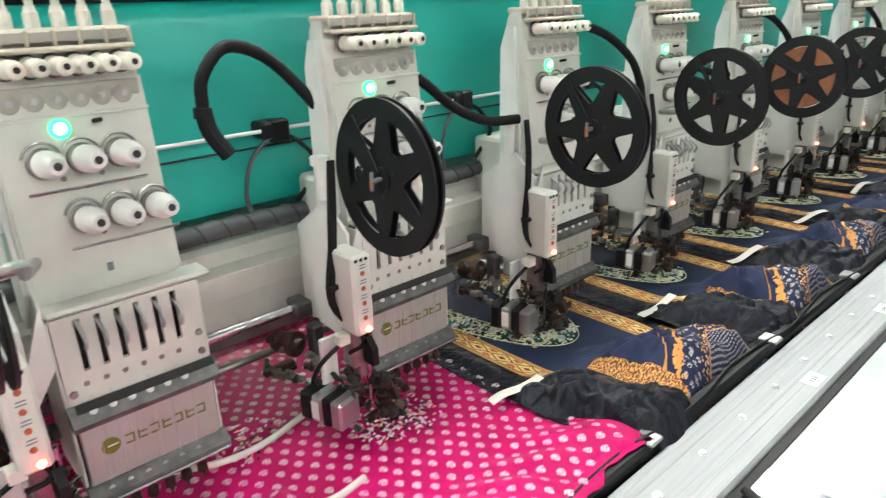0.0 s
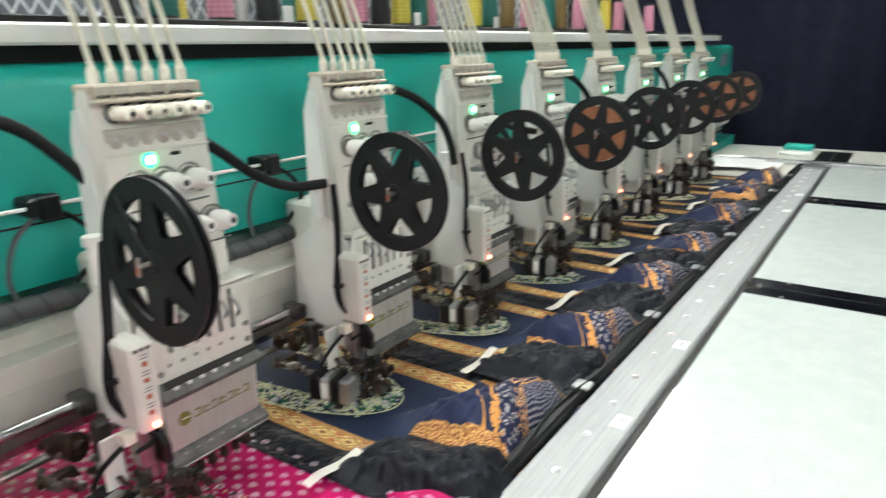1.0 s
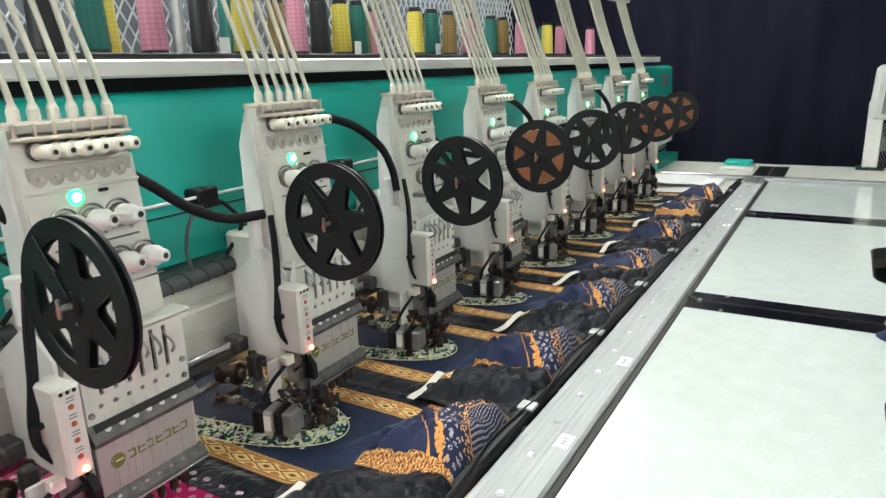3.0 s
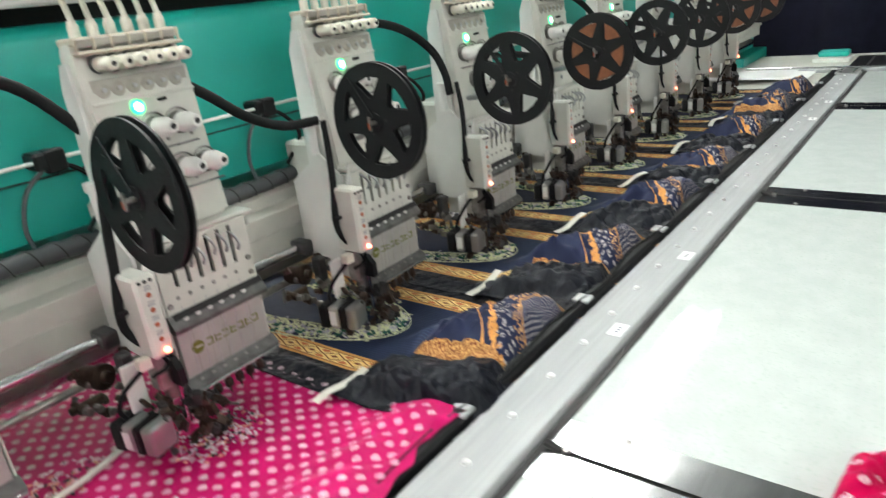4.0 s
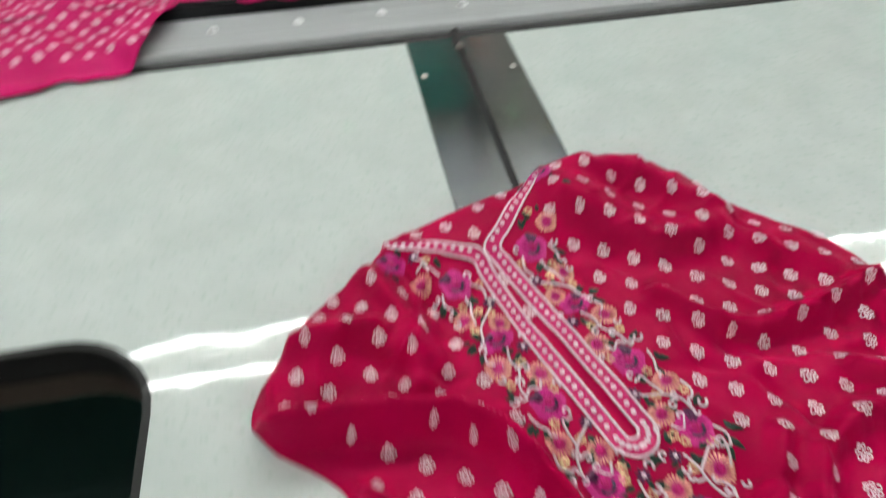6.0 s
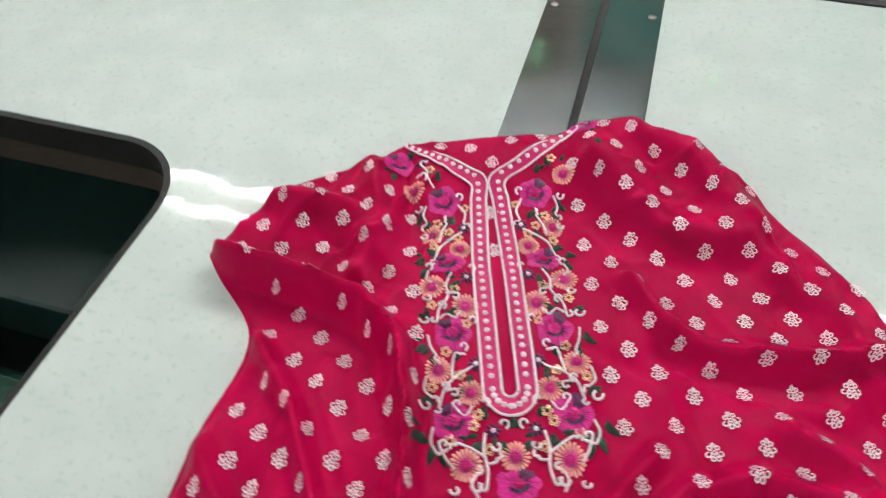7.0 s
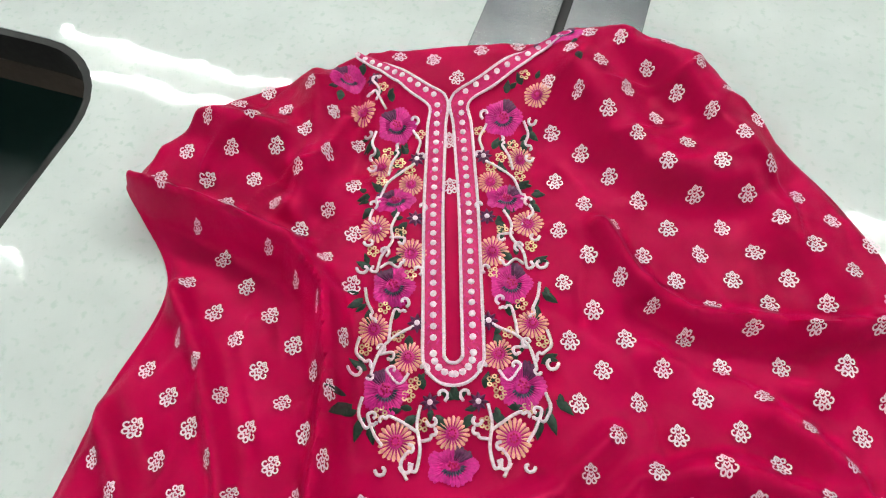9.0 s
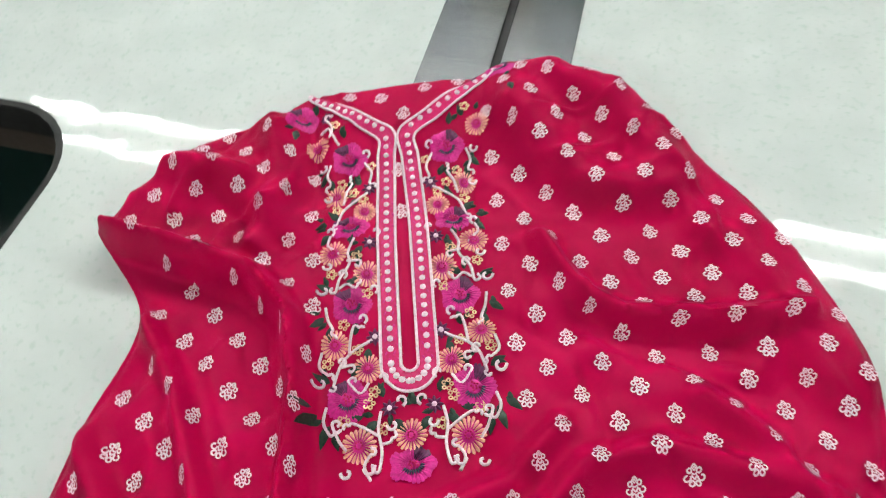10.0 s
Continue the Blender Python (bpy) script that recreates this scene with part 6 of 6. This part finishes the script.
def violet(s, q, r):
    for k in range(8):
        a = 2 * math.pi * k / 8
        leafy("purple", s, q, r, 0.26 * r, a, 0.0014)
    dome("white", s, q, 0.3 * r, 0.3 * r, 0.0016, 0.0012, 8)


def curl(s, q, r, side, turn=0.0):
    cord("white", [(s + side * r * (1 - 0.11 * k) * math.cos(turn + 0.75 * k), q + r * (1 - 0.11 * k) * math.sin(turn + 0.75 * k)) for k in range(7)], 0.0011, 0.0014)


def sequins(s, q):
    for k in range(5):
        a = k * 1.26
        x, y, z = kurta_put(s + 0.0030 * math.cos(a), q + 0.0030 * math.sin(a), 0.0014)
        SEQ.lathe((x, y, z), (0.15 * math.cos(a * 3), 0.15 * math.sin(a * 3), 1), [(0, 0.0007), (0, 0.0017), (0.0003, 0.0016), (0.0002, 0.0007)], 9, False)


SEQ = Geo()
POPPIES = [(0.0857, -0.0211, 0.0135, 0.85), (0.0432, 0.0266, 0.0148, 1.0), (0.0428, 0.0943, 0.0148, 0.52), (0.0418, 0.1645, 0.0145, 1.0), (0.0450, 0.2359, 0.0148, 1.0)]
DAISIES = [(0.0715, 0.0108, 0.0100), (0.0553, 0.0617, 0.0098), (0.0309, 0.0804, 0.0094), (0.0572, 0.1168, 0.0112), (0.0298, 0.1388, 0.0112), (0.0545, 0.1948, 0.0104), (0.0305, 0.2144, 0.0100), (0.0375, 0.2676, 0.0114)]
VIOLETS = [(0.0636, -0.0179, 0.0065), (0.0265, 0.0576, 0.0072), (0.0271, 0.1101, 0.0072), (0.0248, 0.191, 0.0072), (0.0158, 0.2444, 0.0068)]
STEMS = [[(0.028, 0.062), (0.040, 0.070), (0.049, 0.078), (0.054, 0.090)], [(0.049, 0.070), (0.047, 0.060), (0.042, 0.050)], [(0.040, 0.105), (0.045, 0.117), (0.044, 0.128), (0.052, 0.140), (0.054, 0.152)],
         [(0.046, 0.125), (0.036, 0.126)], [(0.027, 0.193), (0.040, 0.200), (0.050, 0.210), (0.055, 0.224)], [(0.044, 0.202), (0.043, 0.190), (0.041, 0.182)], [(0.050, 0.212), (0.042, 0.211)],
         [(0.060, 0.005), (0.058, -0.006), (0.064, -0.016)], [(0.052, 0.012), (0.058, 0.002), (0.060, -0.004)], [(0.022, 0.246), (0.024, 0.258), (0.022, 0.272), (0.024, 0.284)], [(0.024, 0.262), (0.034, 0.256), (0.042, 0.252)],
         [(0.060, 0.10), (0.062, 0.108), (0.058, 0.112)], [(0.030, 0.225), (0.036, 0.232), (0.044, 0.224)], [(0.052, 0.15), (0.046, 0.146), (0.040, 0.150)], [(0.064, 0.20), (0.066, 0.210), (0.060, 0.216)], [(0.030, 0.03), (0.024, 0.042), (0.026, 0.052)], [(0.046, 0.270), (0.052, 0.262), (0.056, 0.252)], [(0.030, 0.29), (0.034, 0.281), (0.030, 0.274)],
         [(0.023, 0.268), (0.016, 0.267)], [(0.062, 0.165), (0.060, 0.175), (0.056, 0.183)], [(0.060, 0.240), (0.062, 0.250), (0.058, 0.258)], [(0.060, 0.03), (0.063, 0.040), (0.060, 0.048)]]
LEAVES = [(0.062, 0.036, 0.012, 0.9), (0.060, 0.044, 0.012, 1.7), (0.034, 0.052, 0.010, 5.2), (0.036, 0.066, 0.010, 0.6), (0.043, 0.055, 0.011, 4.6), (0.062, 0.090, 0.010, 0.2), (0.060, 0.098, 0.011, 0.9), (0.052, 0.086, 0.011, 5.6),
          (0.033, 0.113, 0.011, 0.8), (0.037, 0.120, 0.010, 1.6), (0.043, 0.110, 0.011, 4.5), (0.058, 0.150, 0.012, 5.8), (0.044, 0.147, 0.012, 4.0), (0.063, 0.172, 0.012, 0.7), (0.058, 0.180, 0.012, 1.5), (0.030, 0.199, 0.010, 1.5),
          (0.040, 0.188, 0.011, 4.6), (0.058, 0.222, 0.012, 5.8), (0.043, 0.219, 0.012, 4.0), (0.066, 0.245, 0.013, 0.8), (0.060, 0.252, 0.014, 1.3), (0.055, 0.256, 0.012, 1.8), (0.024, 0.252, 0.012, 0.6), (0.012, 0.252, 0.011, 2.2),
          (0.034, 0.248, 0.012, 0.0), (0.060, 0.0, 0.010, 4.4), (0.047, 0.006, 0.010, 4.9), (0.090, -0.008, 0.011, 1.5), (0.020, 0.236, 0.010, 5.0), (0.074, -0.026, 0.009, 4.6)]
CURLS = [(0.029, 0.022, 0.0042, 1), (0.061, 0.128, 0.0042, 0), (0.060, 0.096, 0.004, 1), (0.064, 0.150, 0.005, 0), (0.065, 0.222, 0.005, 0), (0.020, 0.222, 0.004, 1), (0.030, 0.282, 0.0048, 0), (0.008, 0.240, 0.0045, 1), (0.025, 0.152, 0.004, 1), (0.050, 0.136, 0.0045, 1), (0.050, 0.208, 0.004, 1), (0.066, 0.030, 0.004, 0), (0.062, 0.060, 0.004, 0), (0.022, 0.100, 0.0036, 1), (0.034, 0.176, 0.004, 1), (0.046, 0.284, 0.004, 0), (0.014, 0.256, 0.004, 0)]
GOLDS = [(0.050, 0.050), (0.040, 0.060), (0.032, 0.068), (0.054, 0.076), (0.038, 0.122), (0.058, 0.136), (0.030, 0.156), (0.048, 0.180), (0.038, 0.200), (0.060, 0.208), (0.026, 0.232), (0.020, 0.258), (0.048, 0.250), (0.030, 0.240), (0.055, -0.008), (0.024, 0.036)]
CENTRE = 0.001
for side in (-1, 1):
    # on the far collar the embroidery follows the neck outwards
    def place(s, q):
        return CENTRE + side * s * (1.14 if side > 0 and q < 0 else 1.0), q - (0.018 if side > 0 and q < -0.01 else 0.0)

    for s, q, r, k in POPPIES:
        poppy(*place(s, q), r * 1.1, k, side)
    for s, q, r in DAISIES:
        daisy(*place(s, q), r * 1.08)
    for s, q, r in VIOLETS:
        violet(*place(s, q), r)
    for line in STEMS:
        if side > 0 and min(p[1] for p in line) < -0.003:
            continue
        (ax, ay), (bx, by) = line[-2], line[-1]
        head = math.atan2(by - ay, bx - ax)
        hook = []
        for k in range(1, 6):
            head += 0.95 * (1 if (bx * 7919 + by * 104729) % 0.02 < 0.01 else -1)
            bx, by = bx + 0.0030 * (1 - 0.12 * k) * math.cos(head), by + 0.0030 * (1 - 0.12 * k) * math.sin(head)
            hook.append((bx, by))
        cord("white", [place(*p) for p in line + hook], 0.00105)
    for s, q, l, a in LEAVES:
        leafy("green", *place(s, q), l * 1.15, 0.0032, a if side > 0 else math.pi - a, 0.0014, 0.0005)
        leafy("green", *place(s + 0.003, q - 0.004), l * 0.8, 0.0022, (a if side > 0 else math.pi - a) + 0.75, 0.0012, 0.0005)
    for s, q, r, k in CURLS:
        curl(*place(s, q), r, side, 2.0 * k)
    for s, q in GOLDS:
        sequins(*place(s, q))
    def pinch(q):
        return 0.0044 * max(0.0, 1 - max(q, 0.0) / 0.10)

    # the placket and collar: two white cords with a row of white buttons of thread between
    out, inn = side * 0.0208, side * 0.0063
    top = (-0.080, -0.050) if side < 0 else (0.106, -0.050)
    low = 0.2345
    bow = [(math.sin(a), math.cos(a)) for a in np.linspace(math.pi / 2, 0, 6)]
    lines = []
    for off, dy in ((0.0208, 0.0), (0.0063, 0.0)):
        ring = [(CENTRE + side * off * x, low - 0.022 + off * 1.05 * y) for x, y in bow]
        mid = [(CENTRE + side * (off - pinch(0.03 + 0.03 * k)), 0.03 + 0.03 * k) for k in range(6)]
        shift = 0.0 if off < 0.01 else 1.0
        v = (CENTRE + side * (off - 0.0044), 0.006 + 0.006 * shift)
        end = (top[0] + side * -0.002, top[1] + 0.013 * shift - 0.004)
        collar = [end, ((end[0] * 0.6 + v[0] * 0.4), end[1] * 0.6 + v[1] * 0.4 - 0.001), ((end[0] * 0.25 + v[0] * 0.75), end[1] * 0.25 + v[1] * 0.75)]
        cord("white", collar + [v] + mid + ring, 0.00115, 0.0016)
        lines.append(spline([(x, y, 0) for x, y in collar + [v] + mid + ring], 6))
    # the pink stitched ground between the two cords
    rows = [[kurta_put(*(p.lerp(n, w / 4)).xy, 0.0011) for w in range(5)] for p, n in zip(*lines)]
    STITCH["pink"][0].add([p for row in rows for p in row], [(5 * j + i, 5 * j + i + 1, 5 * j + i + 6, 5 * j + i + 5) for j in range(len(rows) - 1) for i in range(4)])
    for k in range(40):
        q = 0.010 + 0.0052 * k
        if q < 0.212:
            for w in (0.0104, 0.0167):
                leafy("magenta", CENTRE + side * (w - 0.0012 - pinch(q)), q, 0.0056, 0.0011, 1.57 + (0.55 if k % 2 else -0.55), 0.0008, 0.0007)
    for k in range(26):
        q = 0.012 + 0.0079 * k
        if q < 0.208:
            dome("white", CENTRE + side * (0.01355 - pinch(q)), q, 0.0025, 0.0024, 0.0014, 0.0010, 8)
    for a in np.linspace(math.pi / 2, 0.08, 5):
        dome("white", CENTRE + side * 0.01355 * math.sin(a), low - 0.022 + 0.0140 * math.cos(a), 0.0026, 0.0026, 0.0014, 0.0010, 8)
    for k in range(11):
        w = (k + 0.6) / 11
        a, b = (CENTRE + side * 0.0085, 0.005), (top[0], top[1] + 0.004)
        dome("white", a[0] + (b[0] - a[0]) * w, a[1] + (b[1] - a[1]) * w, 0.0025, 0.0024, 0.0014, 0.0010, 8)
poppy(-0.0005, 0.2830, 0.0165, 0.6)
daisy(-0.0005, 0.2640, 0.0112)
for a in (0.6, 1.57, 2.54):
    leafy("green", 0.001, 0.243, 0.011, 0.003, -a)
for name, (g, mat) in STITCH.items():
    part(f"{name}_stitching", g, mat, kurta, f"raised {name} thread embroidery", 50)["kind"] = "stuff"
part("gold_sequin_work", SEQ, GOLD, kurta, "small gold sequins", 40)["kind"] = "stuff"

# ---- other things on and beyond the table ----
nb = thing("folded_navy_cloth", "crumpled navy and gold garment lying on the table", "cloth", "", (1.66, -0.66, TABLE))


def bundle(u, v):
    x, y = (u - 0.5) * 0.24, (v - 0.5) * 0.30
    e = min(u, 1 - u, v, 1 - v)
    r = 0.92 + 0.2 * noise.noise((u * 3, v * 3, 3))
    z = 0.003 + (0.030 + 0.018 * noise.noise((x * 14, y * 12, 5)) + 0.008 * noise.noise((x * 40, y * 34, 2))) * smooth01(0, 0.12, e)
    return (x * r, y * r, max(z, 0.003)), (x * 0.8 - 0.02, y * 0.4 + 0.15)


part("cloth", grid_cloth(bundle, 40, 40), NAVYPRINT, nb, "", 70)

st = thing("control_stand", "white control monitor wrapped in clear plastic on a post", "monitor", "", (4.44, -0.535, 0.8))
part("foot", Geo().box(-0.06, 0.06, -0.07, 0.07, 0, 0.012, 0.003), DEEPGREEN, st)
part("post", Geo().box(-0.03, 0.03, -0.035, 0.04, 0.012, 0.38, 0.005), PLASTIC, st)
tilt = pose(-0.05, -0.19, 0.425, 0, -18, 8)
part("housing", Geo().box(-0.02, 0.06, -0.22, 0.22, -0.15, 0.15, 0.02, tilt), PLASTIC, st)
part("screen", Geo().box(-0.026, -0.019, -0.17, 0.17, -0.11, 0.11, 0.003, tilt), GLASSY, st, "plastic-wrapped screen")
part("screen_mark", Geo().box(-0.028, -0.0255, 0.03, 0.06, -0.05, 0.04, 0.001, tilt), OLIVE, st)
fan = thing("pedestal_fan", "black wire-guarded fan behind the control stand", "fan", "", (4.85, -0.74, 0))
part("pole", Geo().rod((0, 0, 0), (0, 0, 0.77), 0.015, 10), BLACK, fan)
part("foot", Geo().lathe((0, 0, 0), (0, 0, 1), [(0, 0.16), (0.02, 0.15), (0.03, 0.03)], 20), BLACK, fan)
g = Geo()
for r in np.linspace(0.03, 0.19, 12):
    g.sweep([(-0.05 - 0.03 * (1 - r / 0.19), r * math.cos(a), 0.90 + r * math.sin(a)) for a in np.linspace(0, 6.283, 31)], 0.0018, 4)
part("guard", g, PALESTEEL, fan, "", 60)
part("hub", Geo().lathe((0.04, 0, 0.90), (-1, 0, 0), [(0, 0.05), (0.06, 0.04), (0.08, 0.02)], 14), BLACK, fan)
for k in range(3):
    part("blade", Geo().box(-0.005, 0.005, 0.03, 0.16, -0.05, 0.05, 0.004, pose(-0.01, 0, 0.90, 120 * k, 0, 0) @ pose(0, 0, 0, 0, 25, 0)), GLASSY, fan)
part("badge", Geo().lathe((-0.085, 0, 0.90), (-1, 0, 0), [(0, 0.022), (0.004, 0.02)], 14), ORANGE, fan, "round red badge")
